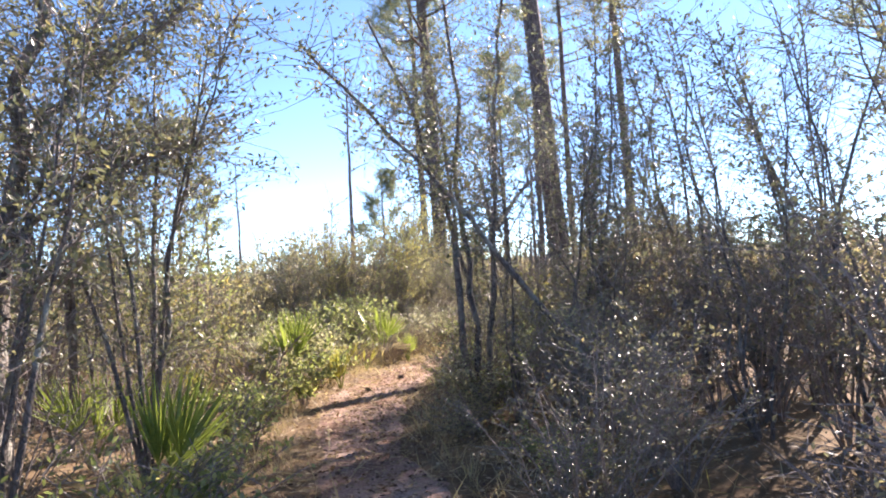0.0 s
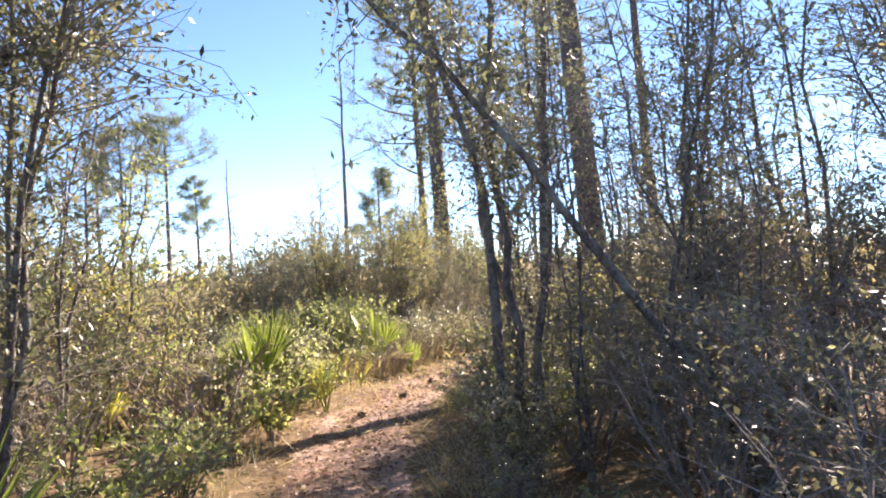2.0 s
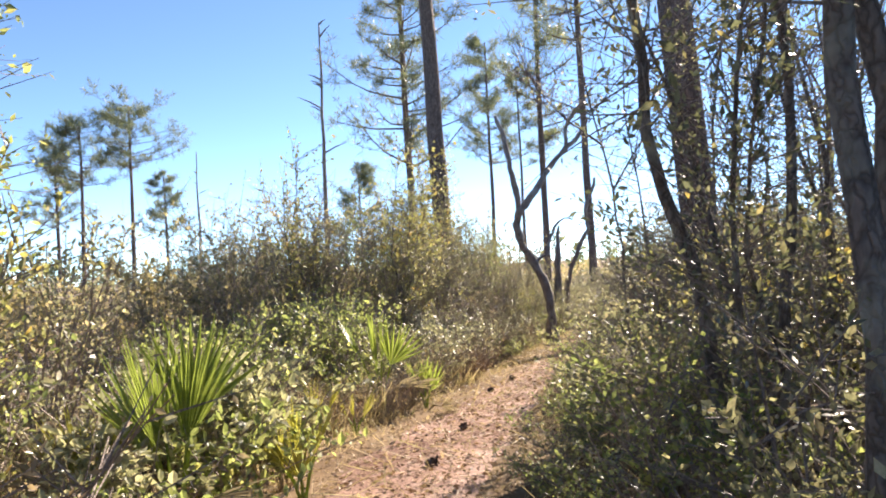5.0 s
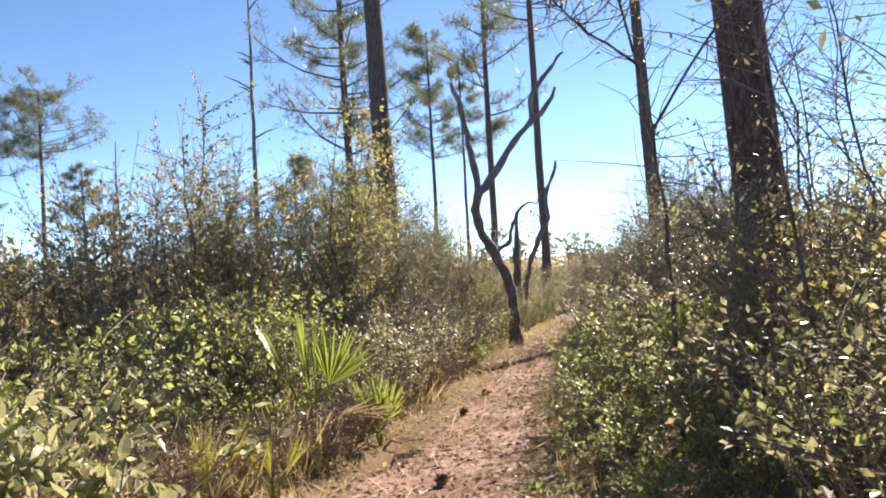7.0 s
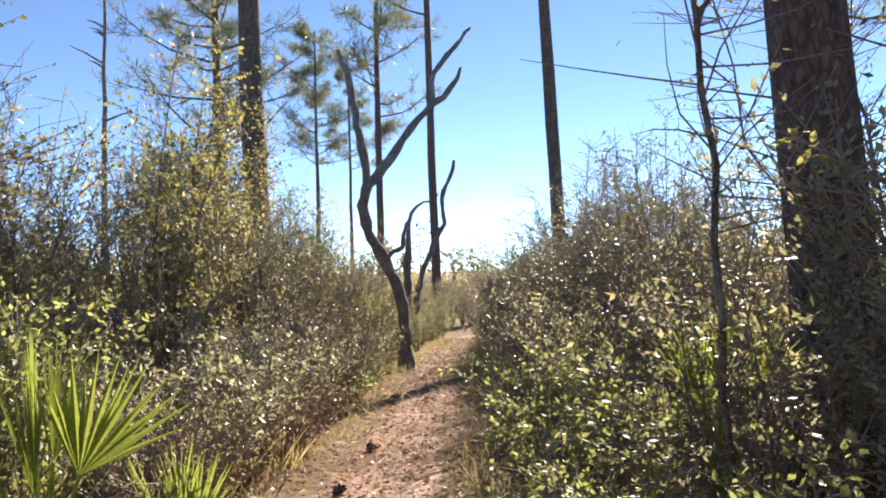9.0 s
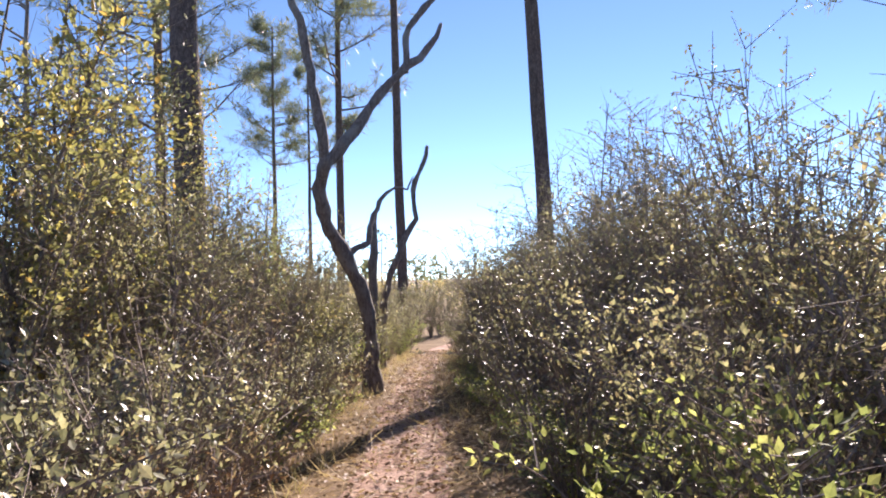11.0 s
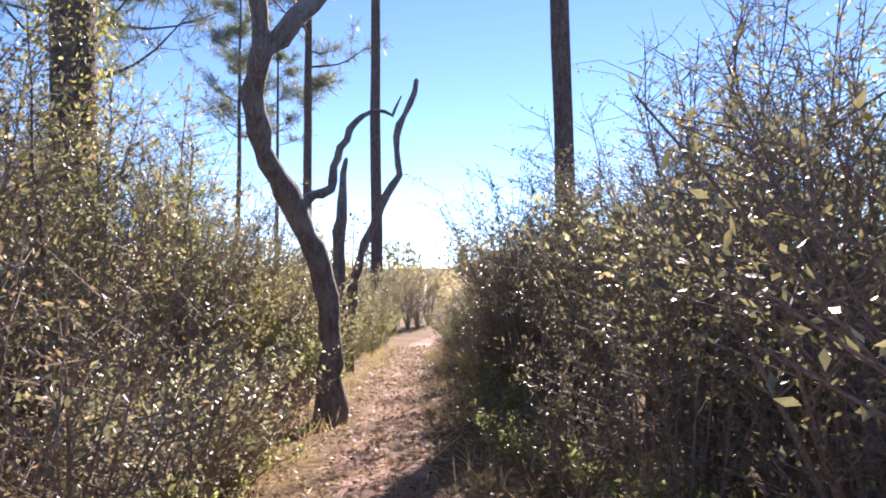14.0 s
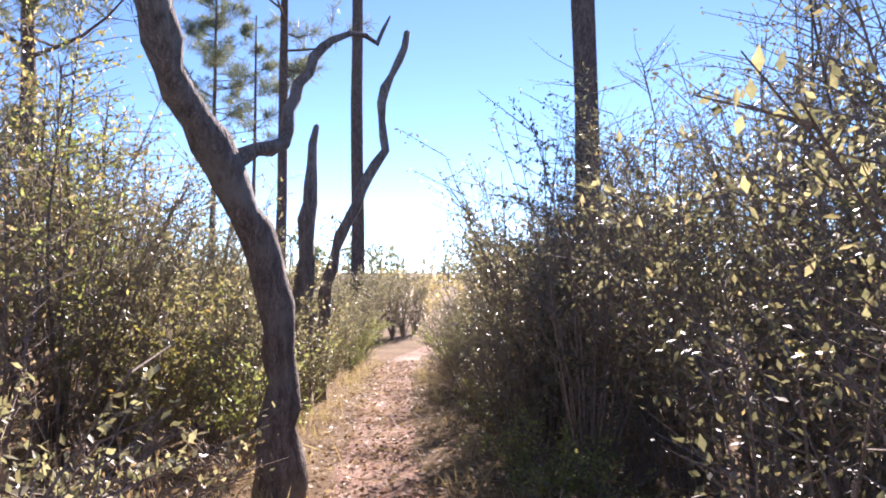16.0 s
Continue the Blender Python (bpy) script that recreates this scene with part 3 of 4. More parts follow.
REACH = {"olive": 0.95, "tall": 1.0, "shade": 1.0, "back": 1.0, "young": 0.7, "golden": 0.75, "green": 0.75, "broad": 0.55, "holly": 0.8, "low": 0.5, "bare": 0.85, "dry": 0.6, "rust": 0.4, "yellow": 0.8, "dark": 0.9, "pale": 0.65}
USED = set()
GROUPS = {"olive": "olive scrub bushes", "green": "bright green bushes", "low": "low bushes beside the path", "bare": "half-bare bushes", "dry": "dry brush", "yellow": "yellow-leaved bushes", "dark": "dark thicket bushes", "sapling": "oak saplings of the thicket", "thin": "thin bare saplings", "far": "distant scrub", "tall": "tall scrub bushes", "pale": "pale waxy bushes", "back": "tall scrub bushes", "shade": "tall dark bushes", "young": "young trees in the scrub", "golden": "yellow-leaved young trees", "broad": "broad-leaved low bushes", "holly": "holly bushes", "rust": "dead brown ferns"}
pick = random.Random(7)


def plant(kind, x, y, scale=1.0, tall=1.0):
    k = pick.randrange(len(KINDS[kind]))
    src = KINDS[kind][k]
    turn = pick.random() * 360
    c, room = path_x(y), 0.42 + REACH.get(kind, 0.0) * scale
    if abs(x - c) < room:
        x = c + math.copysign(room, x - c)
    m = Matrix.Translation((x, y, ground_z(x, y))) @ pose(0, 0, 0, pick.uniform(-4, 4), pick.uniform(-4, 4), turn)
    if (kind, k) in USED:
        ob = copy_thing(src, m)
    else:
        USED.add((kind, k))
        ob = src
    ob.matrix_basis = m @ Matrix.Diagonal((scale, scale, scale * tall, 1))
    return tagged(ob, group=GROUPS[kind])


FAR = []


def plant_far(x, y, scale=1.0, tall=1.0):
    """Scrub bushes: the nearer ones are things, those far off go into one mass."""
    if y < 27:
        plant("far" if abs(x - path_x(y)) > 8 else "dark", x, y, scale, tall)
    else:
        FAR.append((x, y, scale, tall))


def far_scrub():
    rng = np.random.default_rng(71)
    for pick_part, mat, name, label in ((1, GOLD, "far_scrub", "mass of golden-brown scrub across the clearing"), (0, TWIG, "far_brushwood", "grey-brown stems of the far scrub")):
        g = Geo()
        sources = []
        for ob in KINDS["far"]:
            me = ob.children[pick_part].data
            v = np.empty(len(me.vertices) * 3)
            me.vertices.foreach_get("co", v)
            sources.append((v.reshape(-1, 3), [list(p.vertices) for p in me.polygons]))
        for n, (x, y, scale, tall) in enumerate(FAR):
            if pick_part == 0 and y > 32:
                continue
            v, f = sources[n % len(sources)]
            a = n * 2.4
            c, q = math.cos(a), math.sin(a)
            w = np.stack([v[:, 0] * c - v[:, 1] * q, v[:, 0] * q + v[:, 1] * c, v[:, 2] * tall], 1) * scale + [x, y, ground_z(x, y)]
            g.v.append(w)
            g.f.append([[k + g.n for k in p] for p in f])
            g.n += len(w)
        me = bpy.data.meshes.new(name)
        me.from_pydata(np.concatenate(g.v).tolist(), [], [p for blk in g.f for p in blk])
        me.materials.append(mat)
        tagged(new(name, me), label, "scrub", kind="stuff")


def row(side, y0, y1, step, off0, off1, kinds, s0, s1, tall=1.0):
    y = y0
    while y < y1:
        off = pick.uniform(off0, off1)
        yy = y + pick.uniform(-0.4, 0.4) * step
        s = pick.uniform(s0, s1)
        plant(pick.choice(kinds), path_x(yy) + side * (path_half(yy) + off), yy, s, tall * pick.uniform(0.9, 1.12))
        y += step


# left of the path: shaded thicket, then an open clearing, then the scrub wall
row(-1, -2, 8.5, 0.7, 0.5, 1.0, ["low", "low", "dry"], 0.8, 1.2)
row(-1, 1, 8.0, 0.8, 1.4, 2.4, ["dark", "dry", "low", "olive"], 0.6, 0.85, 0.8)
row(-1, 0, 7.5, 0.8, 2.8, 4.4, ["dark", "dark", "olive"], 1.0, 1.4)
for x, y, s in ((-2.85, 4.85, 0.8), (-3.4, 5.6, 0.95), (-3.2, 3.6, 1.0), (-4.2, 4.6, 1.1), (-4.6, 6.2, 1.05), (-5.4, 5.4, 1.15), (-5.8, 7.4, 1.1), (-4.0, 2.6, 1.1), (-6.6, 6.4, 1.2), (-2.6, 2.2, 1.0), (-7.2, 8.5, 1.0)):
    plant("sapling", x, y, s)
for x, y, s in ((-5.4, 9.4, 1.25), (-6.4, 10.2, 1.3), (-7.4, 9.6, 1.3), (-6.9, 11.6, 1.0), (-8.4, 11.0, 1.2), (-4.5, 9.0, 1.05), (-5.0, 10.6, 1.0)):
    plant(pick.choice(["yellow", "olive", "yellow"]), x, y, s, 1.15)
row(-1, 9, 14, 0.5, 0.5, 0.95, ["low", "dry", "dry", "rust"], 0.5, 0.75)
row(-1, 11.5, 17.5, 0.4, 0.3, 0.7, ["rust", "rust", "dry"], 0.5, 0.8)
row(-1, 8.6, 14, 0.5, 1.1, 2.2, ["low", "pale", "low", "green"], 0.7, 1.0)
row(-1, 8.6, 13, 0.5, 1.8, 4.0, ["dry", "rust", "low", "dry"], 0.8, 1.0)
row(-1, 8.6, 15, 0.7, 3.8, 6.5, ["pale", "yellow", "green", "yellow"], 0.65, 0.9)
row(-1, 14.4, 22.2, 0.5, 0.35, 0.7, ["low", "dry", "dry", "dark", "dry"], 0.7, 1.0)
row(-1, 14.4, 17.6, 0.45, 0.9, 1.6, ["pale", "dry", "pale", "low"], 0.8, 1.05)
row(-1, 17.4, 22.3, 0.55, 1.0, 1.5, ["dry", "bare", "dry", "dark", "bare"], 0.7, 0.9, 1.0)
row(-1, 15.6, 17.5, 0.6, 2.0, 2.6, ["olive", "bare"], 0.7, 0.85)
row(-1, 17.3, 19.6, 0.6, 1.8, 2.5, ["tall", "bare", "tall"], 0.8, 0.95)
row(-1, 19.6, 30, 0.55, 1.6, 2.4, ["shade", "shade", "tall"], 0.8, 0.95)
row(-1, 16.8, 31, 0.75, 2.9, 4.2, ["back", "bare", "back"], 0.95, 1.12, 1.2)
row(-1, 16.8, 32, 0.9, 4.4, 6.5, ["back", "bare", "far"], 0.95, 1.15, 1.2)
row(-1, 14.5, 34, 0.9, 6.5, 9.5, ["far", "bare", "far"], 1.0, 1.2, 1.25)
for x, y, s in ((-4.7, 16.3, 0.8), (-3.7, 18.4, 0.85), (-3.1, 19.6, 0.8), (-4.6, 20.4, 0.95), (-2.6, 21.4, 0.75), (-5.4, 18.5, 0.8), (-3.9, 22.6, 0.95), (-7.5, 19.5, 0.75)):
    plant("thin", x, y, s)
for x, y, s in ((-2.55, 15.0, 1.0), (-2.25, 16.1, 0.95), (-2.0, 17.2, 1.0), (-1.2, 19.6, 0.9), (-0.85, 20.9, 0.9), (-2.9, 16.6, 1.1)):
    plant("pale", x, y, s)
for x, y, s in ((-2.3, 27.5, 1.0), (-1.7, 26.0, 0.9), (-3.2, 24.3, 0.95), (-2.3, 23.6, 1.0), (-3.3, 21.0, 0.95), (-3.8, 19.4, 1.0), (-4.4, 17.2, 0.85), (-2.95, 20.2, 1.1), (-3.6, 21.6, 1.15), (-1.75, 24.6, 0.95), (-1.45, 23.5, 0.8)):
    plant("young", x, y, s)
for x, y, s in ((-3.45, 14.4, 1.1), (-4.1, 14.3, 1.15), (-3.8, 15.0, 1.15), (-4.8, 14.6, 1.1), (-4.4, 15.2, 1.15)):
    plant("green", x, y, s)
for x, y, s in ((-3.0, 9.9, 1.0), (-3.45, 10.2, 1.1), (-3.9, 10.0, 1.1), (-3.3, 10.7, 1.05), (-2.85, 10.6, 0.8), (-3.4, 9.0, 0.9), (-2.95, 8.7, 0.75)):
    plant("broad", x, y, s)
for x, y, s in ((-5.3, 15.5, 1.0), (-5.9, 16.0, 0.9), (-6.6, 15.4, 0.8)):
    plant("holly", x, y, s)
for x, y, s in ((-4.85, 16.7, 1.12), (-4.5, 17.0, 1.08)):
    plant("tall", x, y, s)
for x, y, s in ((-4.75, 16.4, 0.95), (-3.3, 17.6, 1.0), (-3.3, 18.4, 1.05)):
    plant("golden", x, y, s)
for x, y, s in ((-2.45, 19.5, 0.8), (-2.1, 21.1, 0.72), (-3.1, 20.6, 0.9), (-2.4, 22.6, 0.8)):
    plant("sapling", x, y, s)
row(-1, 23.8, 33, 0.7, 0.4, 0.8, ["low", "green", "olive"], 0.55, 0.85)
row(-1, 24, 34, 0.7, 1.1, 1.8, ["olive", "olive", "yellow"], 0.8, 1.0)
for x, y, s in ((-4.9, 8.9, 1.0), (-5.5, 9.8, 1.05), (-6.3, 9.2, 1.1)):
    plant("young", x, y, s)
for x, y, s in ((-4.7, 7.9, 0.8), (-5.6, 8.6, 0.9)):
    plant("sapling", x, y, s)
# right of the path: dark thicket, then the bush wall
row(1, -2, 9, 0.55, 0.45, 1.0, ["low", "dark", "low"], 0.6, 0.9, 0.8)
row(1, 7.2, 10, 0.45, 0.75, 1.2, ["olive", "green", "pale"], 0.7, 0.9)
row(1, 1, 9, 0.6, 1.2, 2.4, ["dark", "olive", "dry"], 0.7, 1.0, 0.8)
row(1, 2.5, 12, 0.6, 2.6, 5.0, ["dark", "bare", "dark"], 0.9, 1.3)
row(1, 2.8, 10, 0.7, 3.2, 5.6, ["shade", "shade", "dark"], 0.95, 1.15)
for x, y, s in ((0.6, 7.3, 0.85), (1.1, 8.3, 1.0), (2.4, 8.6, 1.1), (2.9, 7.0, 1.0), (3.6, 8.2, 1.1), (1.5, 9.6, 1.0), (4.4, 6.6, 1.05), (0.7, 10.2, 0.9), (5.4, 8.4, 1.2), (-0.35, 9.0, 0.8)):
    plant("sapling", x, y, s)
for x, y, s in ((0.0, 7.0, 0.8), (0.9, 6.4, 0.9), (2.0, 5.9, 1.0), (2.7, 5.4, 1.0), (3.4, 5.2, 1.0), (1.2, 11.2, 1.1), (2.2, 11.6, 1.2), (-0.1, 10.6, 0.9), (2.0, 9.9, 1.2), (4.4, 9.8, 1.2), (1.8, 13.4, 1.1), (2.6, 15.0, 1.1)):
    plant("thin", x, y, s)
row(1, 9.4, 17, 0.5, 0.4, 0.75, ["low", "green", "low"], 0.55, 0.9, 0.85)
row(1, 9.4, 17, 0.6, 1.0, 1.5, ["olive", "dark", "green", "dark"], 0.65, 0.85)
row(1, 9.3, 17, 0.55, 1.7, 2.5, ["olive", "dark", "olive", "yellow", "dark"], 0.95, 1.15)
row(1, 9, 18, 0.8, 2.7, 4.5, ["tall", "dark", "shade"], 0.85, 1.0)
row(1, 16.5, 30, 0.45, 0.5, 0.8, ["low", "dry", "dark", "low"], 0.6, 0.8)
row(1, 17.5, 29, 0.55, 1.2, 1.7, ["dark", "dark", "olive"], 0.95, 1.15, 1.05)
row(1, 16.5, 30, 0.55, 2.0, 2.9, ["shade", "tall", "shade", "shade"], 0.9, 1.05)
row(1, 18.5, 32, 0.7, 3.3, 5.5, ["shade", "tall", "shade"], 1.05, 1.2, 1.1)
for x, y, s in ((2.6, 20.6, 0.9), (3.4, 22.2, 1.0), (4.2, 21.4, 1.0), (3.9, 24.2, 1.0), (5.0, 23.2, 1.1)):
    plant("thin", x, y, s)
for x, y, s in ((1.95, 23.4, 0.95), (2.3, 24.6, 1.0), (1.75, 22.2, 0.85), (2.7, 26.0, 1.0)):
    plant("shade", x, y, s)
row(1, 27, 36, 0.7, 0.5, 1.2, ["olive", "green"], 0.6, 0.9)
for x, y, s in ((2.35, 33.6, 1.0), (2.9, 35.0, 1.15), (1.9, 34.8, 1.1), (1.5, 32.6, 0.85), (0.1, 25.0, 0.75), (0.15, 26.3, 0.85), (0.55, 28.0, 0.85), (-0.5, 24.4, 0.85), (0.95, 29.6, 0.9), (1.2, 31.0, 0.9)):
    plant("olive", x, y, s)
for x, y, s in ((3.1, 36.0, 0.78), (3.7, 36.6, 0.78), (4.3, 37.2, 0.75), (4.9, 38.2, 0.8), (2.6, 37.0, 0.85), (5.6, 39.4, 0.85), (3.4, 38.0, 0.85)):
    plant("holly", x, y, s)
# the scrub that closes the path's far end and the clearing
for k in range(30):
    plant_far(pick.uniform(6.8, 13), pick.uniform(37, 44), pick.uniform(0.7, 1.0))
for k in range(150):
    y = 17 + 55 * pick.random() ** 1.2
    x = path_x(min(y, 33)) - pick.uniform(7.5, 14 + (y - 17) * 0.9)
    plant_far(x, y, pick.uniform(0.8, 1.3), pick.uniform(0.9, 1.25))
for k in range(60):
    y = pick.uniform(8, 50)
    plant_far(path_x(min(y, 33)) + pick.uniform(5, 16), y, pick.uniform(1.1, 1.6))
for k in range(90):
    plant_far(pick.uniform(-14, 22), pick.uniform(42, 78), pick.uniform(1.0, 1.5))
for k in range(80):
    y, side = pick.uniform(-14, 34), pick.choice((-1, 1))
    FAR.append((path_x(max(y, -6)) + side * pick.uniform(8.5, 20), y, pick.uniform(0.9, 1.3), 1.0))
for k in range(30):
    FAR.append((pick.uniform(-8, 9), pick.uniform(-14, -5), pick.uniform(0.8, 1.2), 1.0))
far_scrub()


def leafy_tree(name, base, stems, seed, label, twigs, per_twig, leaf, mat, start=0.45, twig_len=0.7):
    """A tree of several shaped stems, in world places, with leafy twigs on their upper part."""
    rng = np.random.default_rng(seed)
    b = np.array([base[0], base[1], ground_z(base[0], base[1])])
    ob = thing(name, tuple(b), label, "tree")
    wood, foliage = Geo(), Geo()
    at, way = [], []
    for pts, r0, r1 in stems:
        n = 16
        line = bend(np.asarray(pts, float) - b, n)
        line[2:-1] += rng.normal(size=(n - 3, 3)) * 0.4 * r0
        tg = Geo()
        tube(tg, line, np.linspace(r0, r1, n), 8, 0.08, rng)
        part("stem", tg, OAK_BARK, ob, "", True)
        for q in range(twigs):
            f = start + (1 - start) * rng.random()
            p = np.array([np.interp(f * (n - 1), np.arange(n), line[:, c]) for c in range(3)])
            dd = unit(rng.normal(size=3) + [0, 0, 0.4])
            ln = twig_len * (0.4 + 0.9 * rng.random())
            end = p + dd * ln
            tube(wood, bend([p, (p + end) / 2 + rng.normal(size=3) * 0.1 * ln, end], 4), [0.006, 0.0045, 0.003, 0.0015], 3)
            m = rng.poisson(per_twig)
            w = 0.2 + 0.8 * rng.random(m)[:, None]
            at.append(p + (end - p) * w + rng.normal(size=(m, 3)) * 0.04)
            way.append(dd * 0.4 + rng.normal(size=(m, 3)) * 0.75)
    leaves(foliage, np.concatenate(at), np.concatenate(way), leaf, 0.42, rng)
    tagged(part("branchwork", wood, TWIG, ob), kind="stuff")
    tagged(part("foliage", foliage, mat, ob), kind="stuff")
    return ob


leafy_tree("leaning_oak", (1.2, 6.6), [([(1.2, 6.6, -0.4), (0.34, 6.3, 0.82), (-0.23, 6.05, 1.6), (-0.8, 6.0, 2.35), (-1.3, 6.1, 2.9), (-2.0, 6.3, 3.7)], 0.036, 0.012)], 501, "slender oak leaning across the thicket over the path", 90, 18, 0.055, OAKLEAF, 0.45)
leafy_tree("oak_clump", (-0.6, 7.45), [
    ([(-0.62, 7.45, -0.4), (-0.64, 7.45, 0.8), (-0.75, 7.4, 2.0), (-1.05, 7.3, 3.1), (-1.5, 7.2, 4.2)], 0.05, 0.012),
    ([(-0.52, 7.5, -0.4), (-0.5, 7.5, 0.9), (-0.62, 7.6, 2.2), (-0.6, 7.7, 3.6), (-0.8, 7.7, 5.2)], 0.045, 0.012),
    ([(-0.45, 7.4, -0.4), (-0.3, 7.4, 1.0), (-0.2, 7.5, 2.3), (-0.1, 7.6, 3.8), (0.1, 7.5, 5.0)], 0.04, 0.012)], 502, "clump of dark oak stems with small leaves", 100, 18, 0.052, OAKLEAF, 0.42)
leafy_tree("oak_clump", (-0.45, 9.0), [
    ([(-0.45, 9.0, -0.5), (-0.55, 8.95, 0.6), (-0.75, 8.9, 1.6), (-0.85, 8.9, 2.6), (-1.0, 8.8, 4.2)], 0.042, 0.012),
    ([(-0.35, 9.05, -0.5), (-0.2, 9.0, 0.7), (-0.1, 9.0, 1.9), (-0.25, 9.0, 3.2), (-0.1, 9.0, 4.6)], 0.032, 0.01)], 503, "dark leaning oak stems at the path side", 130, 18, 0.042, OAKLEAF, 0.46, 0.7)
leafy_tree("bare_tree", (-0.1, 13.0), [
    ([(-0.1, 13.0, -0.7), (-0.12, 13.0, 0.8), (-0.2, 12.95, 1.8), (-0.4, 12.9, 2.8), (-0.6, 12.9, 4.0)], 0.02, 0.006),
    ([(-0.2, 12.95, 1.8), (0.1, 12.8, 2.3), (0.5, 12.7, 2.9), (0.7, 12.7, 3.8)], 0.012, 0.004),
    ([(-0.3, 12.92, 2.3), (-0.7, 13.1, 2.7), (-1.1, 13.2, 3.3)], 0.012, 0.004)], 505, "thin bare sapling with a few hanging leaves", 75, 4, 0.036, OLIVE, 0.3, 0.6)
leafy_tree("shade_oak", (-4.3, 5.0), [
    ([(-4.3, 5.0, -0.4), (-4.2, 5.0, 1.5), (-4.0, 5.1, 3.0), (-3.6, 5.2, 4.6), (-3.2, 5.3, 6.2)], 0.10, 0.02),
    ([(-4.2, 5.0, 1.2), (-4.6, 5.2, 2.6), (-5.2, 5.4, 4.0), (-5.6, 5.6, 5.6)], 0.06, 0.015),
    ([(-4.05, 5.05, 2.6), (-3.6, 5.4, 3.3), (-3.0, 5.8, 3.9), (-2.7, 6.0, 4.5)], 0.045, 0.012),
    ([(-4.15, 5.05, 1.8), (-3.8, 5.4, 2.3), (-3.3, 5.8, 2.6), (-2.9, 6.1, 2.75)], 0.035, 0.01)], 504, "dense shady oak with a dark leafy crown", 190, 18, 0.06, OAKLEAF, 0.3, 0.95)


# ---- far woodland that closes the place ----
def woodland():
    rng = np.random.default_rng(601)
    g, tr = Geo(), Geo()
    for k in range(650):
        a = rng.random() * 2 * np.pi
        d = 62 + 80 * rng.random()
        x, y = d * math.sin(a), 20 + d * math.cos(a)
        h = 4.5 + 6.0 * rng.random() ** 2
        z = ground_z(x, y)
        tube(tr, [(x, y, z - 0.2), (x + rng.normal() * 0.2, y, z + h * 0.6), (x + rng.normal() * 0.3, y, z + h)], [0.13, 0.09, 0.03], 5)
        n = 90
        u = rng.random(n)
        r = h * 0.3 * np.sqrt(np.clip(1.15 - u, 0, 1)) * rng.random(n) ** 0.5 * 1.5
        b = rng.random(n) * 6.28
        at = np.stack([x + r * np.cos(b), y + r * np.sin(b), z + h * (0.05 + 0.95 * u)], 1)
        leaves(g, at, rng.normal(size=(n, 3)), 0.9, 0.4, rng)
    tagged(new("far_woods", g.mesh("far_woods", NEEDLE)), "far hazy woods at the clearing's edge", "woods", kind="stuff")
    tagged(new("far_trunks", tr.mesh("far_trunks", PINE_BARK)), "thin grey trunks of the far woods", "woods", kind="stuff")


woodland()


# ---- palmettos ----
def palmetto(x, y, fans, reach, seed, mat, label, dead=0, rise=0.0):
    """Saw palmetto: stiff stalks from one root, each ending in a fan of narrow blades."""
    rng = np.random.default_rng(seed)
    ob = thing("palmetto", (x, y, ground_z(x, y)), label, "palmetto", "saw palmettos beside the path")
    for k in range(fans):
        az = 2 * np.pi * (k + 0.6 * rng.random()) / fans
        lean = 0.06 + 0.55 * rng.random()
        d = np.array([math.cos(az) * lean, math.sin(az) * lean, 1.0])
        d /= np.linalg.norm(d)
        ln = reach * (0.3 + 0.3 * rng.random())
        if k >= fans - dead:
            d = unit(d * np.array([2.0, 2.0, 0.25]))
        hub = d * ln + np.array([0, 0, rise])
        stalk = Geo()
        tube(stalk, [(0, 0, -0.05), hub * 0.5 + [0, 0, 0.03], hub], [0.014, 0.011, 0.008], 5)
        gone = k >= fans - dead
        st = part("stalk", stalk, FROND_D if gone else FROND, ob)
        side = unit(np.cross(d, [0, 0, 1.0]) + rng.normal(size=3) * 0.9)
        side = unit(side - d * float(side @ d))
        face = np.cross(side, d)
        blades = 16
        spread = radians(22 + 26 * rng.random())
        R = reach * 0.75
        v, f = [hub], []
        for q in range(blades):
            a = spread * ((2 * q + 1) / blades - 1)
            w = unit(d * math.cos(a) + side * math.sin(a) + rng.normal(size=3) * 0.03)
            across = unit(np.cross(face, w))
            L = R * (0.85 + 0.25 * rng.random()) * (1 - 0.22 * abs(a))
            wide = L * max(spread, 0.55) / blades * 0.55
            sag = np.array([0, 0, (0.35 if gone else 0.1) * L * rng.random()])
            mid = hub + w * L * 0.42 - sag * 0.25
            k0 = len(v)
            v += [mid - across * wide + face * 0.4 * wide, mid - face * 0.4 * wide, mid + across * wide + face * 0.4 * wide, hub + w * L - sag]
            f += [[0, k0, k0 + 1], [0, k0 + 1, k0 + 2], [k0, k0 + 3, k0 + 1], [k0 + 1, k0 + 3, k0 + 2]]
        fan = Geo()
        fan.add(v, f)
        part("fan", fan, FROND_D if gone else mat, st, "dry grey dead fan" if gone else "")
    return ob


palmetto(-3.35, 9.45, 6, 0.92, 301, FROND, "bright green saw palmetto with stiff upright fans", 1, 0.22)
palmetto(-3.95, 9.6, 6, 0.75, 302, FROND_Y, "faded pale green saw palmetto clump", 3)
palmetto(-2.9, 10.35, 4, 0.58, 303, FROND_Y, "small yellowing saw palmetto", 0)
palmetto(-2.95, 12.35, 3, 0.42, 304, FROND_Y, "small yellow-green palmetto seedling", 0)
palmetto(-2.92, 13.65, 7, 0.82, 305, FROND, "large green saw palmetto with drooping dead fans", 2, 0.2)
palmetto(-2.4, 13.9, 4, 0.6, 306, FROND, "small green saw palmetto beside a larger one", 1)
palmetto(-3.25, 12.0, 5, 0.55, 307, FROND_Y, "half-dead saw palmetto with grey fans", 3)
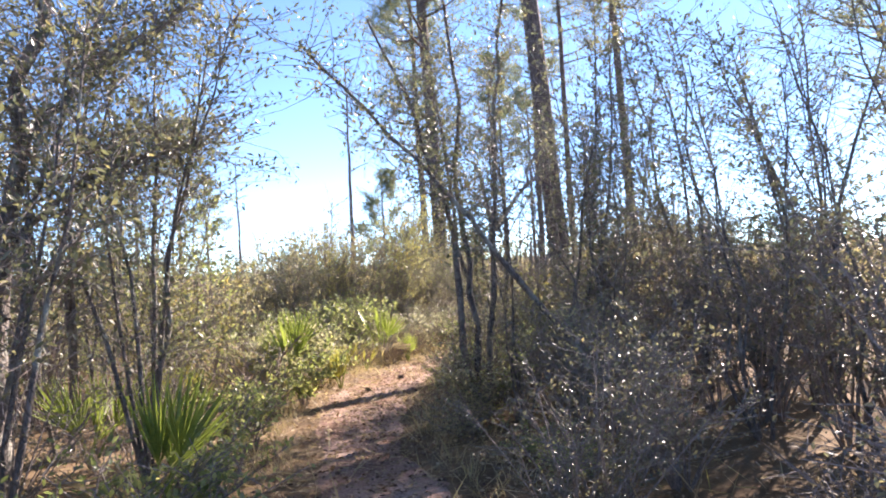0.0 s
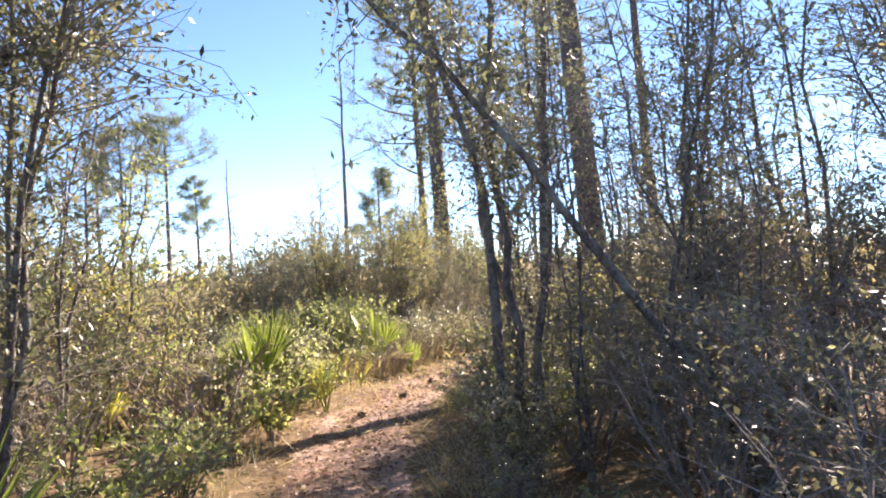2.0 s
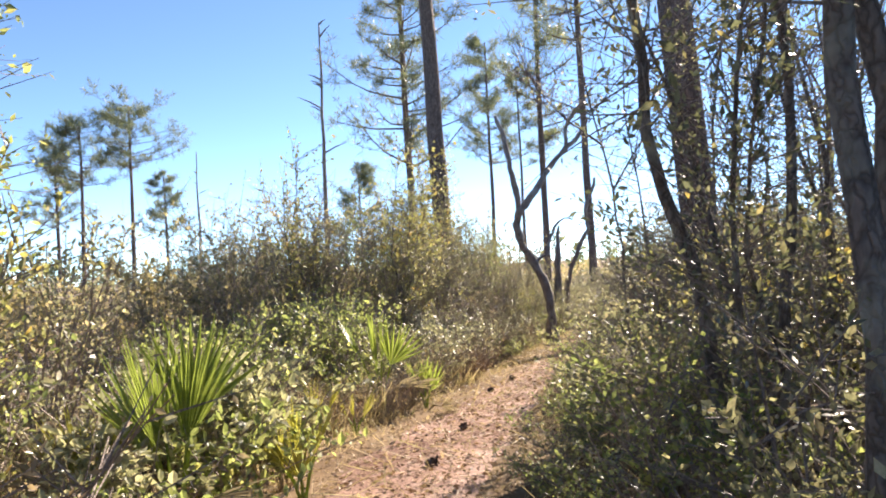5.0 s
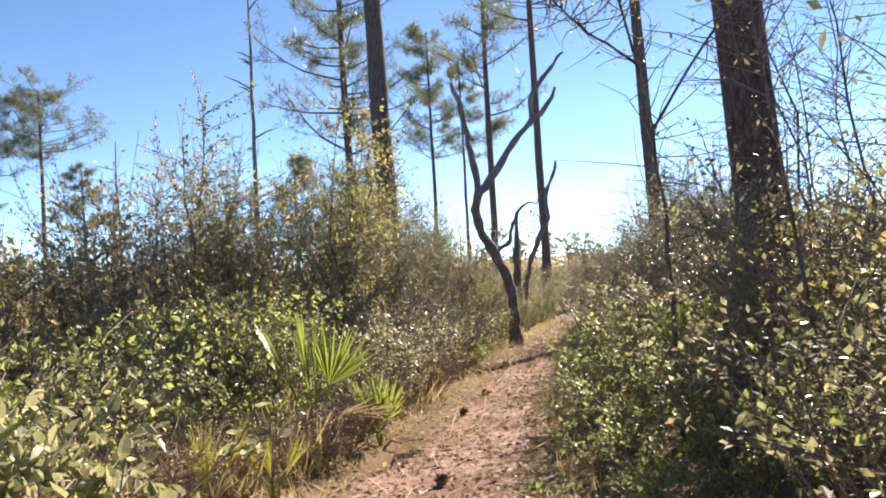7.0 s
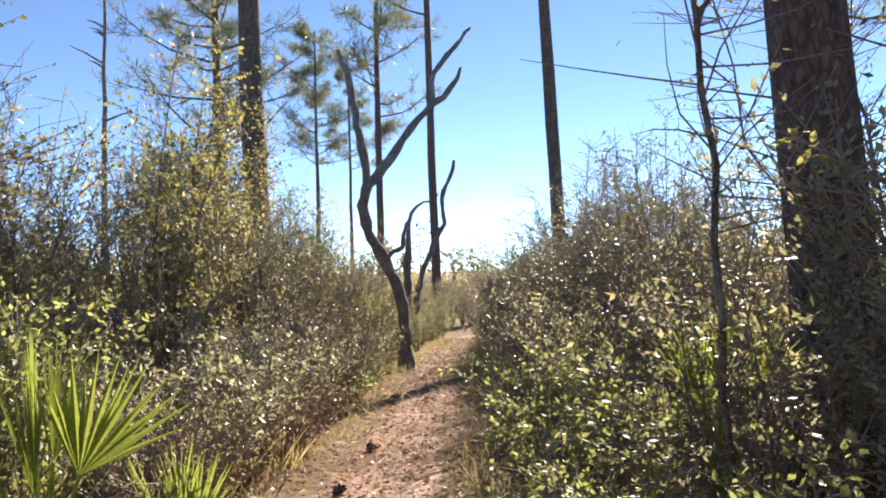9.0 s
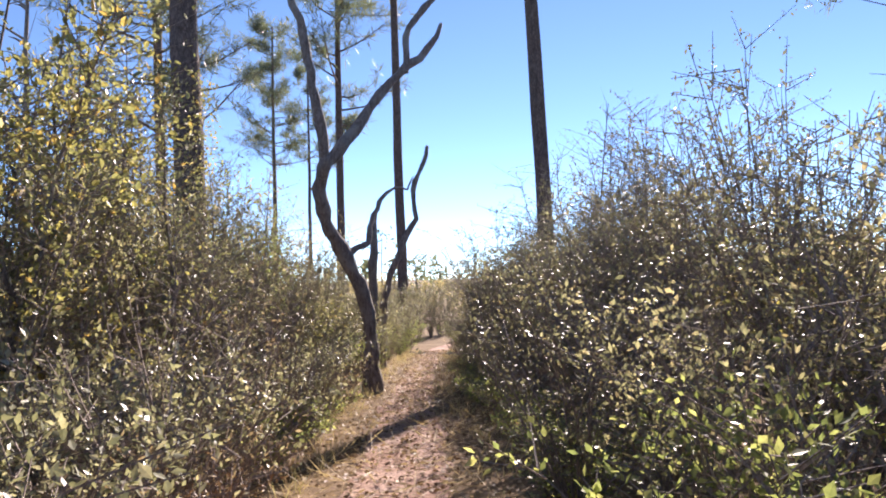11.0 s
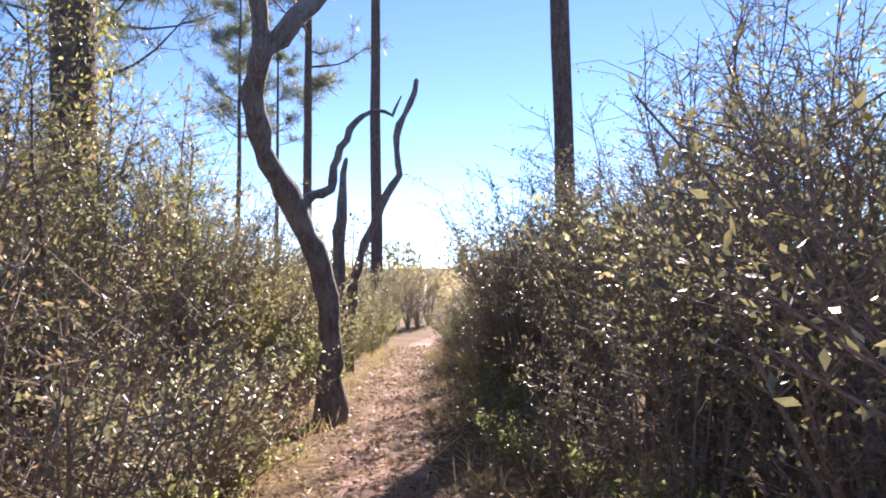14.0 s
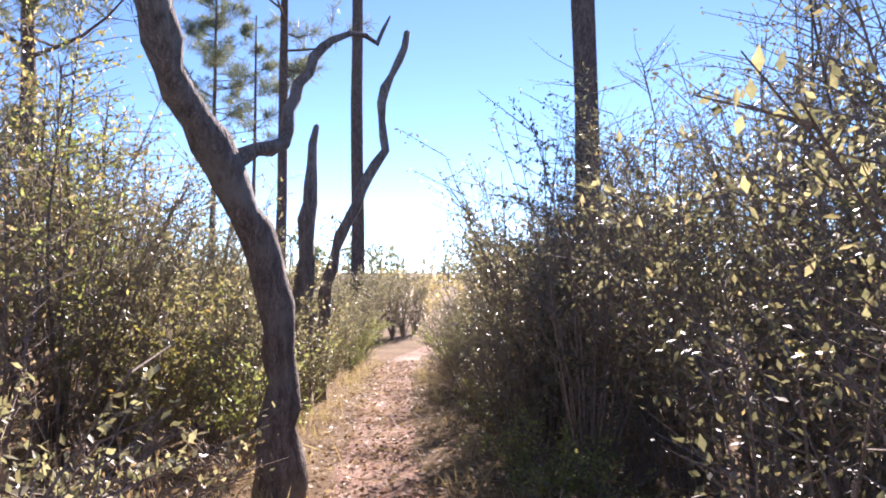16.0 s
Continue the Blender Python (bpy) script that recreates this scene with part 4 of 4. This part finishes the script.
palmetto(-2.35, 3.95, 8, 0.9, 308, FROND, "shaded saw palmetto with pale dying fans", 5)
palmetto(0.05, 13.3, 5, 0.6, 309, FROND, "green saw palmetto inside the bushes", 0, 0.45)
palmetto(-3.9, 5.6, 5, 0.8, 310, FROND, "dark shaded saw palmetto in the thicket", 0)
palmetto(-4.6, 8.4, 4, 0.6, 311, FROND_Y, "yellow-green saw palmetto among dry brush", 1)


# ---- litter and grass ----
def scatter(name, count, mat, label, category, y0, y1, spread, length, width, seed, flat=0.12, lift=0.012):
    rng = np.random.default_rng(seed)
    g = Geo()
    ys = y0 + (y1 - y0) * rng.random(count)
    xs = np.interp(ys, PATH_Y, PATH_X) + rng.normal(size=count) * spread
    at = np.array([(x, y, ground_z(x, y) + lift + 0.012 * r) for x, y, r in zip(xs, ys, rng.random(count))])
    way = np.stack([rng.normal(size=count), rng.normal(size=count), flat * (rng.random(count) - 0.2)], 1)
    leaves(g, at, way, length, width, rng, 0.15)
    tagged(new(name, g.mesh(name, mat)), label, category, kind="stuff")


scatter("brown_leaves", 15000, BROWN, "small brown leaf crumbs trodden into the sand", "fallen leaves", -1, 32, 0.5, 0.042, 0.5, 405, 0.15, 0.024)
scatter("pine_straw", 9000, TAN, "scattered brown pine needles on the path", "pine straw", -1, 32, 0.6, 0.16, 0.03, 401, 0.05, 0.02)
scatter("dead_twigs", 7000, STRAW, "pale dead twigs and stalks on the forest floor", "twigs", 0, 30, 2.2, 0.35, 0.02, 404, 0.9, 0.02)
scatter("fallen_leaves", 16000, TAN, "dry tan fallen leaves along the path", "fallen leaves", -1, 32, 1.6, 0.05, 0.55, 402, 0.3, 0.02)


def grass(name, count, seed, y0, y1, label, reach=0.3, left=0.6, tall=0.19):
    rng = np.random.default_rng(seed)
    g = Geo()
    for k in range(count):
        y = y0 + (y1 - y0) * rng.random()
        side = -1 if rng.random() < left else 1
        x = path_x(y) + side * (path_half(y) + 0.12 + abs(rng.normal()) * reach)
        n = 14
        c = np.array([x, y, ground_z(x, y)]) + np.concatenate([rng.normal(size=(n, 2)) * 0.04, np.zeros((n, 1))], 1)
        way = np.concatenate([rng.normal(size=(n, 2)) * 0.5, np.ones((n, 1))], 1)
        leaves(g, c, way, tall, 0.03, rng, 0.1)
    tagged(new(name, g.mesh(name, STRAW)), label, "grass", kind="stuff")


grass("dry_grass", 420, 403, 2, 32, "tufts of dry straw-coloured grass along the path")


grass("tall_dry_grass", 140, 406, 8.5, 16, "tall pale dry grass through the low scrub", 2.2, 0.97, 0.42)


def pine_cone(x, y, seed):
    rng = np.random.default_rng(seed)
    ob = thing("pine_cone", Matrix.Translation((x, y, ground_z(x, y) + 0.045)) @ pose(0, 0, 0, 80, 0, rng.random() * 360), "dark brown fallen pine cone on the sand", "pine cone", "fallen pine cones")
    core, scales = Geo(), Geo()
    tube(core, [(0, 0, -0.05), (0, 0, 0), (0, 0, 0.05)], [0.018, 0.02, 0.008], 6)
    n = 60
    h = np.linspace(-0.045, 0.05, n)
    a = np.arange(n) * 2.4
    d = np.stack([np.cos(a), np.sin(a), 0.5 + 0 * a], 1)
    leaves(scales, np.stack([0 * h, 0 * h, h], 1), d, 0.042, 0.6, rng)
    part("core", core, DEAD_BARK, ob)
    part("scales", scales, PINE_BARK, ob)


for cx, cy in ((-2.36, 9.9), (-1.62, 15.05), (-1.9, 12.6), (-1.3, 16.3), (-0.75, 19.2), (-2.1, 11.2)):
    pine_cone(cx, cy, int(cy * 100))
